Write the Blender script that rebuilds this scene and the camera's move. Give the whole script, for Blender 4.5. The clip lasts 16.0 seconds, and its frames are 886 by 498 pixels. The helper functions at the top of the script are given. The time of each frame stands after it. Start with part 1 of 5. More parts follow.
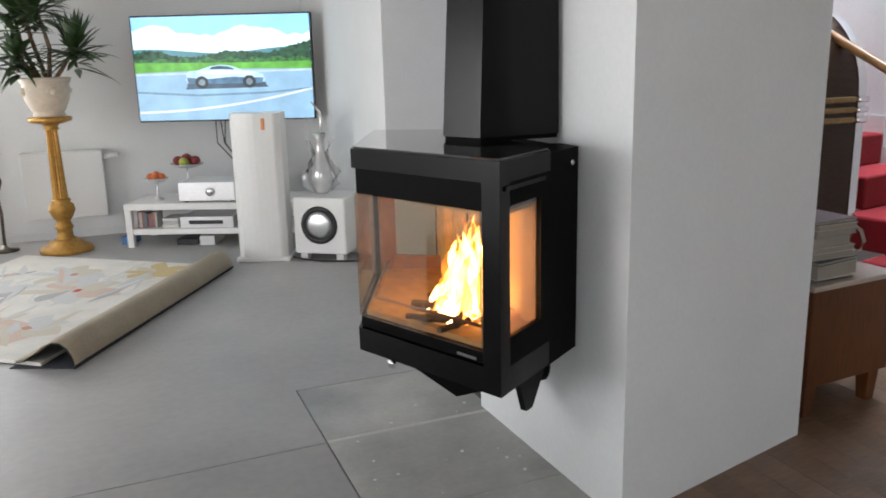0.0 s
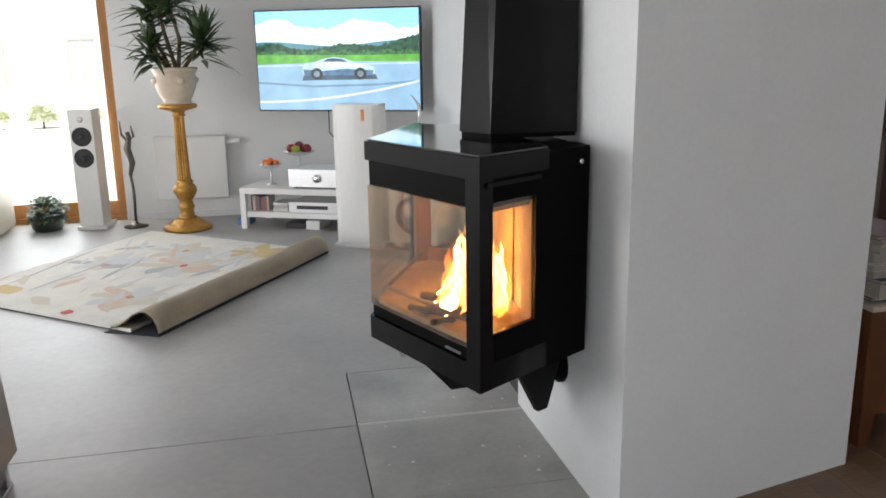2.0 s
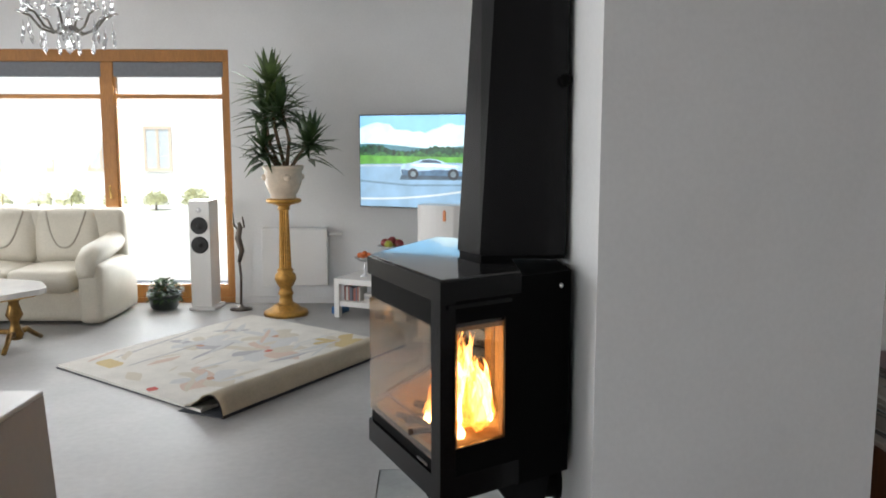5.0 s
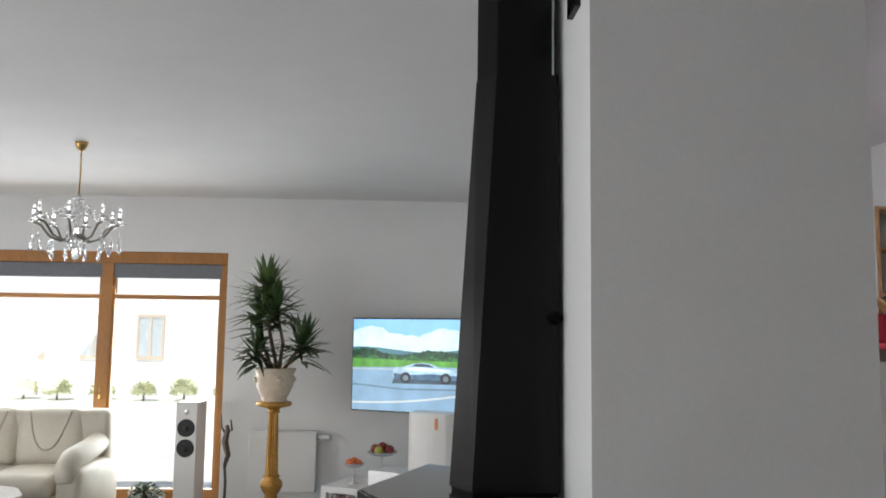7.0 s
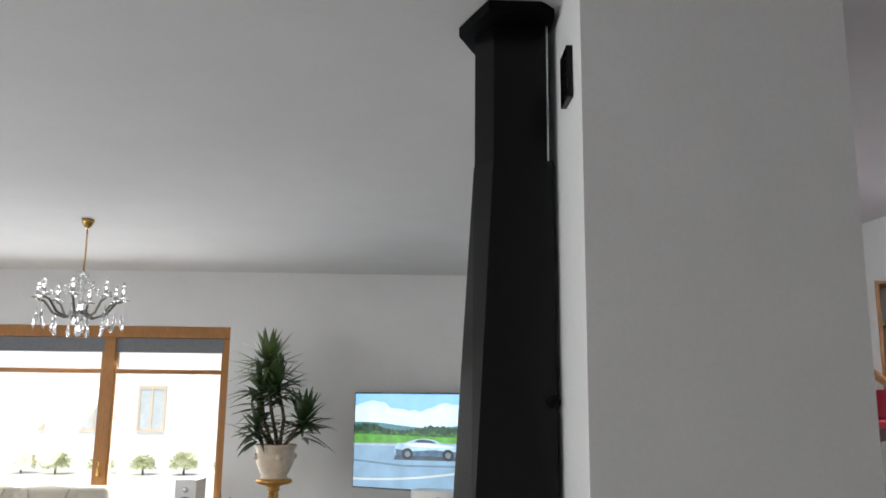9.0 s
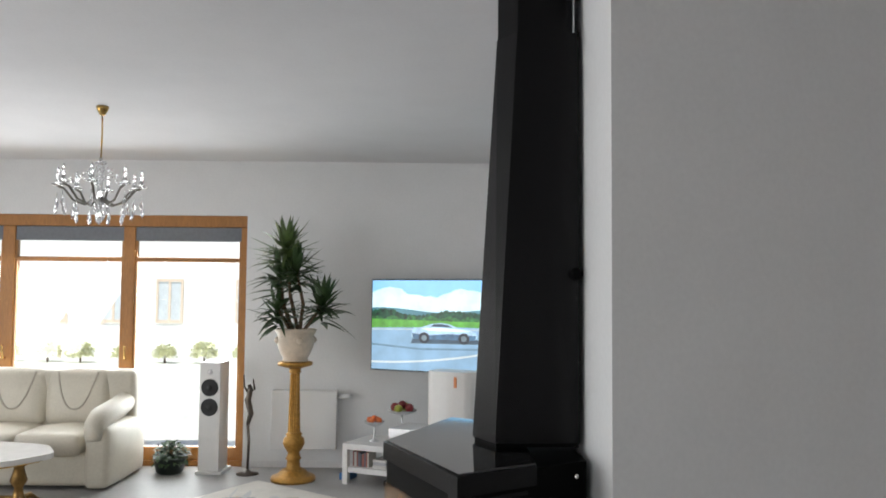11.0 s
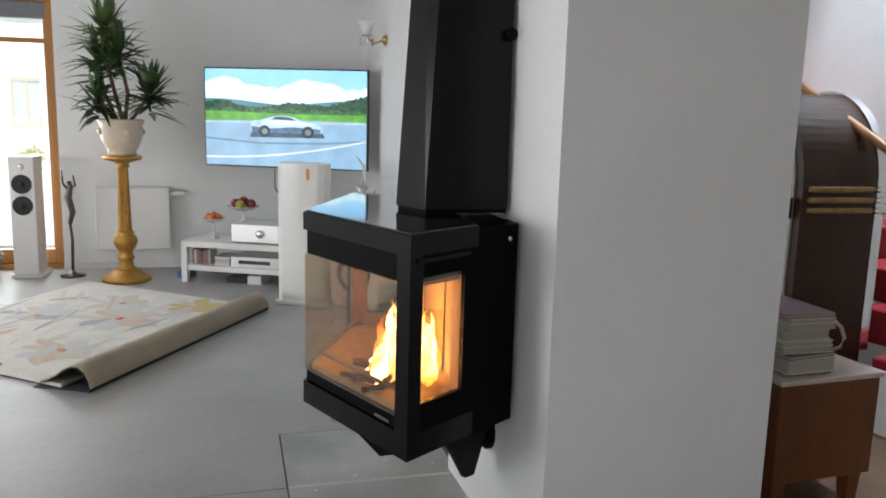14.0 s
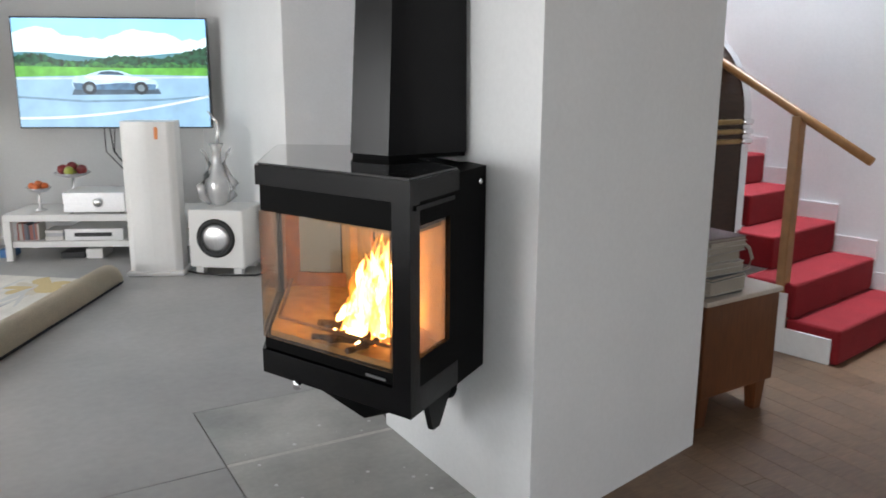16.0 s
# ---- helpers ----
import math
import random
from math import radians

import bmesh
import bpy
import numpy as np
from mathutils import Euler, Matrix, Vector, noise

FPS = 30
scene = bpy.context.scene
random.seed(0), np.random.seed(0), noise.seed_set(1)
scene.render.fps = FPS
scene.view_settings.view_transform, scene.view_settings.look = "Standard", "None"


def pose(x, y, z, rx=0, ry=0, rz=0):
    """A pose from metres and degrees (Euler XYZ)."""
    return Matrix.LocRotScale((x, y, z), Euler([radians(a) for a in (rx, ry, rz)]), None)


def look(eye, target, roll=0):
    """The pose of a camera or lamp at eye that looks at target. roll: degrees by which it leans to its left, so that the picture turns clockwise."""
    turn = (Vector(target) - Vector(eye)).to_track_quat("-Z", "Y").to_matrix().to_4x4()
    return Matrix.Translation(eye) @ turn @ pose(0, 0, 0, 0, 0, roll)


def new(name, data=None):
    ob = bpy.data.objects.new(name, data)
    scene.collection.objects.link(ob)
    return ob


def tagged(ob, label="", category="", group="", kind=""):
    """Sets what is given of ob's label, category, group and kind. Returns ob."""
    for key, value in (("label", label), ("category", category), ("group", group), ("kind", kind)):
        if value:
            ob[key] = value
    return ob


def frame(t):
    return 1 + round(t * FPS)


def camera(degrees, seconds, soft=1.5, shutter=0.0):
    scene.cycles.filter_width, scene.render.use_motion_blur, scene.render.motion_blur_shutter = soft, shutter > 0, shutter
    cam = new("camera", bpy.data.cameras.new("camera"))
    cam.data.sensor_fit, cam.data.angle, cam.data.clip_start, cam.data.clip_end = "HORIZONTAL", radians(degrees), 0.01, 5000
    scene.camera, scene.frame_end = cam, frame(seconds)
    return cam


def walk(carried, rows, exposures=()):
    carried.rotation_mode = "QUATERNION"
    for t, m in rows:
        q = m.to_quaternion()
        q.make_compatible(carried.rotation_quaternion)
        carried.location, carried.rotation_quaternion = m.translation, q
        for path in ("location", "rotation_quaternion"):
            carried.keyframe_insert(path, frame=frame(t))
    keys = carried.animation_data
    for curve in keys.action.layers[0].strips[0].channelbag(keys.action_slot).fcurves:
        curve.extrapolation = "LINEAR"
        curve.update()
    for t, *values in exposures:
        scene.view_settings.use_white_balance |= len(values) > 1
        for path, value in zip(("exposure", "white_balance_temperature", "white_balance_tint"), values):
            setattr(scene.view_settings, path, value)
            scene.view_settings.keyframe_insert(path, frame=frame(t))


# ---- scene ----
cam = camera(57.3, 16.0, soft=1.7, shutter=0.3)
PATH = [
    (0, (-0.78, 0.607, 1.394), (-0.053, 2.412, 0.934), -1.4),
    (0.5, (-0.673, 0.555, 1.408), (-0.084, 2.414, 0.963), -0.9),
    (1, (-0.557, 0.448, 1.414), (-0.088, 2.339, 0.964), -0.2),
    (1.5, (-0.48, 0.431, 1.399), (-0.057, 2.332, 0.942), -0.4),
    (2, (-0.374, 0.461, 1.392), (-0.002, 2.369, 0.924), -0.9),
    (2.5, (-0.266, 0.508, 1.389), (0.003, 2.425, 0.886), -1.1),
    (3, (-0.185, 0.507, 1.399), (0.007, 2.432, 0.892), -1.9),
    (4.25, (-0.003, 0.387, 1.455), (0.063, 2.35, 1.062), -0.8),
    (5.5, (0.081, 0.245, 1.543), (0.116, 2.24, 1.402), 0.3),
    (6, (0.079, 0.241, 1.583), (0.117, 2.241, 1.567), 0.4),
    (6.5, (0.076, 0.248, 1.613), (0.119, 2.246, 1.709), 0.7),
    (7, (0.061, 0.242, 1.652), (0.115, 2.231, 1.855), 0.8),
    (7.5, (0.071, 0.241, 1.684), (0.128, 2.218, 1.98), 1.2),
    (8, (0.096, 0.215, 1.706), (0.143, 2.178, 2.084), 1.0),
    (9.25, (0.07, 0.204, 1.691), (0.11, 2.173, 2.051), 0.6),
    (10.5, (0.031, 0.197, 1.637), (0.061, 2.189, 1.806), 0.2),
    (11, (0.035, 0.195, 1.628), (0.054, 2.192, 1.741), 0.5),
    (11.5, (0.042, 0.179, 1.612), (0.056, 2.179, 1.611), 0.2),
    (12, (0.007, 0.184, 1.583), (0.044, 2.181, 1.494), 0.7),
    (12.5, (-0.069, 0.239, 1.531), (0.105, 2.226, 1.384), 1.5),
    (13, (-0.166, 0.315, 1.5), (0.135, 2.281, 1.292), 0.6),
    (13.5, (-0.304, 0.297, 1.489), (0.097, 2.241, 1.246), 0.3),
    (14, (-0.355, 0.369, 1.466), (0.152, 2.274, 1.127), 1.6),
    (14.5, (-0.45, 0.517, 1.422), (0.157, 2.384, 1.041), 0.7),
    (15, (-0.527, 0.581, 1.407), (0.183, 2.409, 1.013), 1.2),
    (15.5, (-0.649, 0.621, 1.403), (0.158, 2.403, 0.988), 1.9),
    (16, (-0.795, 0.648, 1.413), (0.162, 2.349, 0.975), 0.3),
]
walk(cam, [(t, look(eye, target, roll)) for t, eye, target, roll in PATH],
     [(0, 0.26), (3, 0.17), (5.5, -0.05), (8, -0.22), (10.5, -0.10), (12.5, -0.15), (13.5, -0.08), (14.5, 0.20), (16, 0.34)])

# ---------------------------------------------------------------- light
world = bpy.data.worlds.new("sky")
scene.world = world
world.use_nodes = True
wn, wl = world.node_tree.nodes, world.node_tree.links
sky = wn.new("ShaderNodeTexSky")
sky.sky_type, sky.sun_disc = "NISHITA", False
sky.sun_elevation, sky.sun_rotation = radians(64), radians(198.4)
wn["Background"].inputs["Strength"].default_value = 0.15
wl.new(sky.outputs[0], wn["Background"].inputs["Color"])
sun = new("sun", bpy.data.lights.new("sun", "SUN"))
sun.data.energy, sun.data.angle, sun.data.color = 5.0, radians(0.6), (1.0, 0.95, 0.88)
sun.matrix_world = look((-3.5, 3.5, 22.5), (0, 14, 0))


def window_light(name, centre, target, w, h, watts, colour=(0.958, 0.966, 0.98)):
    lamp = new(name, bpy.data.lights.new(name, "AREA"))
    lamp.data.shape, lamp.data.size, lamp.data.size_y = "RECTANGLE", w, h
    lamp.data.energy, lamp.data.color = watts, colour
    lamp.matrix_world = look(centre, target)
    return lamp


window_light("daylight_garden", (-3.5, 8.35, 1.15), (-3.2, 0, -2.8), 3.3, 2.1, 200)
# fill lamp added behind the view to brighten the chimney front
window_light("fill_back", (-2.4, -3.15, 1.3), (-1.6, 3, 0.2), 3.4, 2.0, 54)
window_light("daylight_side", (-6.64, 2.0, 1.2), (0, 2.2, -3.2), 5.2, 1.9, 235)
# stands in for daylight from upstairs; hangs inside an added shaft
window_light("daylight_stairs", (3.0, 3.9, 5.1), (3.2, 3.85, 0), 0.4, 1.1, 370, (0.78, 0.87, 1.0))

# ---------------------------------------------------------------- materials
def mat(name, colour, rough=0.6, metal=0.0, grain=0.0, scale=30.0, bump=0.0, stain=0.0, coat=0.0, per_piece=0.0, stretch=(1, 1, 1), transmission=0.0, spec=0.5):
    """A surface with fine grain (scale), broad stains, relief and a little change from piece to piece."""
    m = bpy.data.materials.new(name)
    m.use_nodes = True
    nt = m.node_tree
    n, l = nt.nodes, nt.links
    b = n["Principled BSDF"]
    b.inputs["Roughness"].default_value, b.inputs["Metallic"].default_value = rough, metal
    b.inputs["Coat Weight"].default_value = coat
    b.inputs["Specular IOR Level"].default_value = spec
    b.inputs["Coat Roughness"].default_value = 0.08
    b.inputs["Transmission Weight"].default_value = transmission
    tc = n.new("ShaderNodeTexCoord")
    mp = n.new("ShaderNodeMapping")
    mp.inputs["Scale"].default_value = stretch
    l.new(tc.outputs["Object"], mp.inputs["Vector"])
    fine, broad = n.new("ShaderNodeTexNoise"), n.new("ShaderNodeTexNoise")
    fine.inputs["Scale"].default_value, fine.inputs["Detail"].default_value = scale, 6
    broad.inputs["Scale"].default_value, broad.inputs["Detail"].default_value = max(scale / 18, 0.7), 4
    l.new(mp.outputs[0], fine.inputs["Vector"]), l.new(mp.outputs[0], broad.inputs["Vector"])
    value = None
    for src, amount in ((fine.outputs["Fac"], grain), (broad.outputs["Fac"], stain)):
        mr = n.new("ShaderNodeMapRange")
        mr.inputs["From Min"].default_value, mr.inputs["From Max"].default_value = 0.3, 0.7
        mr.inputs["To Min"].default_value, mr.inputs["To Max"].default_value = 1 - amount, 1 + amount
        l.new(src, mr.inputs["Value"])
        if value is None:
            value = mr.outputs[0]
        else:
            mu = n.new("ShaderNodeMath")
            mu.operation = "MULTIPLY"
            l.new(value, mu.inputs[0]), l.new(mr.outputs[0], mu.inputs[1])
            value = mu.outputs[0]
    if per_piece:
        oi = n.new("ShaderNodeObjectInfo")
        mr = n.new("ShaderNodeMapRange")
        mr.inputs["To Min"].default_value, mr.inputs["To Max"].default_value = 1 - per_piece, 1 + per_piece
        l.new(oi.outputs["Random"], mr.inputs["Value"])
        mu = n.new("ShaderNodeMath")
        mu.operation = "MULTIPLY"
        l.new(value, mu.inputs[0]), l.new(mr.outputs[0], mu.inputs[1])
        value = mu.outputs[0]
    hs = n.new("ShaderNodeHueSaturation")
    hs.inputs["Color"].default_value = (*colour, 1)
    l.new(value, hs.inputs["Value"])
    l.new(hs.outputs[0], b.inputs["Base Color"])
    if bump:
        bp = n.new("ShaderNodeBump")
        bp.inputs["Strength"].default_value, bp.inputs["Distance"].default_value = bump, 0.01
        l.new(fine.outputs["Fac"], bp.inputs["Height"])
        l.new(bp.outputs[0], b.inputs["Normal"])
    return m


def glow(name, colour, strength, mottle=0.0, scale=14.0):
    m = bpy.data.materials.new(name)
    m.use_nodes = True
    n, l = m.node_tree.nodes, m.node_tree.links
    b = n["Principled BSDF"]
    b.inputs["Base Color"].default_value = (0.02, 0.02, 0.02, 1)
    b.inputs["Emission Color"].default_value = (*colour, 1)
    b.inputs["Emission Strength"].default_value = strength
    b.inputs["Roughness"].default_value = 0.35
    if mottle:
        tc, noi, mr = n.new("ShaderNodeTexCoord"), n.new("ShaderNodeTexNoise"), n.new("ShaderNodeMapRange")
        noi.inputs["Scale"].default_value, noi.inputs["Detail"].default_value = scale, 5
        l.new(tc.outputs["Object"], noi.inputs["Vector"])
        mr.inputs["From Min"].default_value, mr.inputs["From Max"].default_value = 0.3, 0.7
        mr.inputs["To Min"].default_value, mr.inputs["To Max"].default_value = strength * (1 - mottle), strength * (1 + mottle)
        l.new(noi.outputs["Fac"], mr.inputs["Value"])
        l.new(mr.outputs[0], b.inputs["Emission Strength"])
    return m


def pane_material(name, tint, gloss=1.0):
    """Thin clear glass: see-through, with a sheen that grows at grazing angles."""
    m = bpy.data.materials.new(name)
    m.use_nodes = True
    n, l = m.node_tree.nodes, m.node_tree.links
    n.remove(n["Principled BSDF"])
    tr, gl, mx, lw = n.new("ShaderNodeBsdfTransparent"), n.new("ShaderNodeBsdfGlossy"), n.new("ShaderNodeMixShader"), n.new("ShaderNodeLayerWeight")
    power = n.new("ShaderNodeMath")
    power.operation = "POWER"
    power.inputs[1].default_value = 3.0
    tr.inputs["Color"].default_value = (*tint, 1)
    gl.inputs["Roughness"].default_value = 0.02
    gl.inputs["Color"].default_value = (gloss, gloss, gloss, 1)
    l.new(lw.outputs["Facing"], power.inputs[0])
    scale = n.new("ShaderNodeMath")
    scale.operation = "MULTIPLY_ADD"
    scale.inputs[1].default_value, scale.inputs[2].default_value = 0.65, 0.05
    l.new(power.outputs[0], scale.inputs[0])
    l.new(scale.outputs[0], mx.inputs[0]), l.new(tr.outputs[0], mx.inputs[1]), l.new(gl.outputs[0], mx.inputs[2])
    l.new(mx.outputs[0], n["Material Output"].inputs["Surface"])
    return m


def flame_material(name, low, high, strength, body):
    """Fire: a glowing body, thinner towards its tip, broken up by fine streaks."""
    m = bpy.data.materials.new(name)
    m.use_nodes = True
    n, l = m.node_tree.nodes, m.node_tree.links
    n.remove(n["Principled BSDF"])
    tc, sep, ramp, em = n.new("ShaderNodeTexCoord"), n.new("ShaderNodeSeparateXYZ"), n.new("ShaderNodeValToRGB"), n.new("ShaderNodeEmission")
    noi, mp, tr, mx, fade, add = n.new("ShaderNodeTexNoise"), n.new("ShaderNodeMapping"), n.new("ShaderNodeBsdfTransparent"), n.new("ShaderNodeMixShader"), n.new("ShaderNodeMapRange"), n.new("ShaderNodeMath")
    mp.inputs["Scale"].default_value = (1, 1, 0.4)
    l.new(tc.outputs["Generated"], sep.inputs[0])
    l.new(tc.outputs["Object"], mp.inputs["Vector"]), l.new(mp.outputs[0], noi.inputs["Vector"])
    noi.inputs["Scale"].default_value, noi.inputs["Detail"].default_value = 34, 4
    add.operation = "MULTIPLY_ADD"
    add.inputs[1].default_value = 1.3
    shift = n.new("ShaderNodeMath")
    shift.operation = "SUBTRACT"
    shift.inputs[1].default_value = 0.65
    l.new(sep.outputs["Z"], shift.inputs[0])
    l.new(noi.outputs["Fac"], add.inputs[0]), l.new(shift.outputs[0], add.inputs[2])
    ramp.color_ramp.elements[0].color, ramp.color_ramp.elements[1].color = (*low, 1), (*high, 1)
    l.new(add.outputs[0], ramp.inputs[0]), l.new(ramp.outputs[0], em.inputs["Color"])
    em.inputs["Strength"].default_value = strength
    fade.inputs["From Min"].default_value, fade.inputs["From Max"].default_value = 0.3, 0.95
    fade.inputs["To Min"].default_value, fade.inputs["To Max"].default_value = body, 0.03
    l.new(add.outputs[0], fade.inputs["Value"])
    l.new(fade.outputs[0], mx.inputs[0]), l.new(tr.outputs[0], mx.inputs[1]), l.new(em.outputs[0], mx.inputs[2])
    l.new(mx.outputs[0], n["Material Output"].inputs["Surface"])
    return m


PLASTER = mat("white_plaster", (0.765, 0.77, 0.77), 0.9, grain=0.02, scale=60, bump=0.05, stain=0.02)
CEILING = mat("ceiling_paint", (0.70, 0.70, 0.71), 0.95, grain=0.015, scale=50, bump=0.04, stain=0.02)
SLAB = mat("grey_stone_slab", (0.345, 0.34, 0.33), 0.5, grain=0.05, scale=24, bump=0.03, stain=0.12, per_piece=0.03)
HEARTH = mat("hearth_tile", (0.37, 0.365, 0.34), 0.32, grain=0.06, scale=40, bump=0.05, stain=0.30, per_piece=0.04)
JOINT = mat("dark_joint", (0.12, 0.12, 0.115), 0.9, grain=0.1, scale=60)
PALE_JOINT = mat("pale_joint", (0.55, 0.54, 0.5), 0.8, grain=0.1, scale=50)
PARQUET = mat("oak_parquet", (0.145, 0.085, 0.046), 0.45, grain=0.22, scale=14, bump=0.04, stain=0.15, per_piece=0.14, stretch=(1, 8, 1))
OAK = mat("window_wood", (0.36, 0.155, 0.035), 0.42, grain=0.18, scale=26, bump=0.05, stain=0.1, stretch=(6, 6, 0.6))
STEEL = mat("black_stove_steel", (0.0035, 0.0035, 0.004), 0.25, spec=0.21, grain=0.08, scale=90, bump=0.04, stain=0.06)
DARK_STEEL = mat("matt_black_steel", (0.0028, 0.0028, 0.0028), 0.5, spec=0.045, grain=0.08, scale=90, bump=0.04)
TOP_GLASS = mat("polished_black_top", (0.006, 0.006, 0.007), 0.03, grain=0.02, scale=40, coat=0.8)
BRICK_LINING = mat("fire_lining", (0.34, 0.21, 0.09), 0.85, grain=0.25, scale=34, bump=0.25, stain=0.35)
BROWN_LINING = mat("dark_brown_lining", (0.17, 0.075, 0.035), 0.9, grain=0.3, scale=40, bump=0.3, stain=0.35)
RUST = mat("heated_bar", (0.13, 0.075, 0.045), 0.6, 0.4, grain=0.3, scale=60)
CHAR = mat("charred_log", (0.05, 0.028, 0.016), 0.95, grain=0.5, scale=40, bump=0.6)
FLAME = flame_material("flame_body", (1.0, 0.70, 0.36), (1.0, 0.46, 0.10), 14.0, 0.90)
FLAME_TIP = flame_material("flame_veil", (1.0, 0.42, 0.08), (1.0, 0.24, 0.02), 4.0, 0.40)
EMBER = glow("ember", (1.0, 0.28, 0.04), 4.0)
STOVE_GLASS = pane_material("stove_glass", (0.90, 0.84, 0.76))
CLEAR_GLASS = pane_material("window_glass", (0.96, 0.98, 0.97))
CHROME = mat("chrome", (0.75, 0.75, 0.76), 0.14, 1.0, grain=0.03, scale=30)
SILVER = mat("brushed_silver", (0.62, 0.62, 0.63), 0.32, 1.0, grain=0.06, scale=60)
GOLD = mat("gilded_wood", (0.42, 0.22, 0.045), 0.36, 0.5, grain=0.2, scale=40, bump=0.15, stain=0.18)
BRASS = mat("brass", (0.55, 0.36, 0.12), 0.25, 1.0, grain=0.1, scale=40)
CERAMIC = mat("cream_ceramic", (0.60, 0.50, 0.39), 0.4, grain=0.08, scale=30, bump=0.1, stain=0.12)
WHITE_LACQUER = mat("white_lacquer", (0.76, 0.75, 0.73), 0.28, grain=0.015, scale=40, stain=0.02, coat=0.3)
WHITE_WOOD = mat("white_furniture_foil", (0.74, 0.73, 0.71), 0.45, grain=0.02, scale=40, stain=0.03)
ENAMEL = mat("radiator_enamel", (0.76, 0.76, 0.75), 0.35, grain=0.01, scale=40)
RUBBER = mat("black_rubber", (0.012, 0.012, 0.013), 0.6, grain=0.1, scale=50)
PLASTIC = mat("black_plastic", (0.015, 0.015, 0.016), 0.35, grain=0.05, scale=50)
LEATHER = mat("cream_leather", (0.56, 0.52, 0.43), 0.42, grain=0.05, scale=70, bump=0.18, stain=0.06)
MARBLE = mat("white_marble", (0.66, 0.65, 0.63), 0.2, grain=0.06, scale=9, stain=0.12)
WOOL = mat("cream_wool", (0.58, 0.55, 0.49), 0.95, grain=0.08, scale=120, bump=0.3, stain=0.04)
RUG_BACK = mat("rug_backing", (0.60, 0.53, 0.41), 0.9, grain=0.1, scale=110, bump=0.3, stain=0.06)
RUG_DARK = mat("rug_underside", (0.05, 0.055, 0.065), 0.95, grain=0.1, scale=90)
LEAF = mat("green_leaf", (0.045, 0.085, 0.03), 0.45, grain=0.25, scale=20, stain=0.25)
LEAF_PALE = mat("fresh_leaf", (0.09, 0.14, 0.04), 0.45, grain=0.25, scale=20, stain=0.25)
BARK = mat("cane_bark", (0.16, 0.11, 0.07), 0.9, grain=0.3, scale=50, bump=0.5)
SOIL = mat("soil", (0.04, 0.028, 0.02), 1.0, grain=0.3, scale=50, bump=0.5)
CRYSTAL = mat("cut_crystal", (0.92, 0.93, 0.94), 0.04, transmission=0.75)
WALNUT = mat("brown_veneer", (0.105, 0.033, 0.009), 0.4, grain=0.25, scale=16, bump=0.03, stain=0.18, stretch=(5, 5, 0.6))
DARK_WOOD = mat("dark_walnut", (0.036, 0.016, 0.008), 0.38, spec=0.3, grain=0.25, scale=18, stain=0.2, coat=0.05, stretch=(1, 5, 5))
RED_CARPET = mat("red_carpet", (0.215, 0.006, 0.011), 0.95, grain=0.15, scale=140, bump=0.35, stain=0.08)
BEECH = mat("beech_rail", (0.30, 0.145, 0.052), 0.4, grain=0.12, scale=24, stain=0.1)
PAPER = mat("page_edges", (0.32, 0.285, 0.24), 0.9, grain=0.15, scale=120, stretch=(1, 1, 12))
STAIR_WHITE = mat("stair_paint", (0.72, 0.72, 0.72), 0.6, grain=0.03, scale=40, stain=0.06)


# ---------------------------------------------------------------- mesh helpers
def link(name, bm, material, parent=None, label="", smooth=False):
    me = bpy.data.meshes.new(name)
    bmesh.ops.recalc_face_normals(bm, faces=bm.faces)
    for f in bm.faces:
        f.smooth = smooth
    bm.to_mesh(me)
    bm.free()
    me.materials.append(material)
    ob = new(name, me)
    if parent is not None:
        ob.parent = parent
    if label:
        ob["label"] = label
    return ob


def part(name, bm, material, parent, label="", smooth=False):
    return link(name, bm, material, parent, label, smooth)


def thing(name, m, label, category, group=""):
    ob = new(name)
    ob.empty_display_size = 0.1
    ob.matrix_world = m
    return tagged(ob, label, category, group)


def setting(name, bm, material, label, category, smooth=False):
    return tagged(link(name, bm, material, smooth=smooth), label, category, kind="structure")


def soften(bm, r, seg=2):
    if r > 0:
        sharp = [e for e in bm.edges if len(e.link_faces) == 2 and e.calc_face_angle(0) > 0.5]
        bmesh.ops.bevel(bm, geom=sharp, offset=r, segments=seg, affect="EDGES", profile=0.5, clamp_overlap=True)
    return bm


def box(x0, y0, z0, x1, y1, z1, r=0.0, seg=2, bm=None):
    out = bm or bmesh.new()
    m = Matrix.LocRotScale(((x0 + x1) / 2, (y0 + y1) / 2, (z0 + z1) / 2), None, (abs(x1 - x0), abs(y1 - y0), abs(z1 - z0)))
    bmesh.ops.create_cube(out, size=1, matrix=m)
    return soften(out, r, seg) if bm is None else out


def prism(poly, z0, z1, r=0.0, top=None, seg=2):
    """An upright prism over a plan outline; top is another outline for its upper end."""
    bm = bmesh.new()
    lo = [bm.verts.new((x, y, z0)) for x, y in poly]
    hi = [bm.verts.new((x, y, z1)) for x, y in (top or poly)]
    bm.faces.new(lo[::-1])
    bm.faces.new(hi)
    for i in range(len(lo)):
        j = (i + 1) % len(lo)
        bm.faces.new((lo[i], lo[j], hi[j], hi[i]))
    return soften(bm, r, seg)


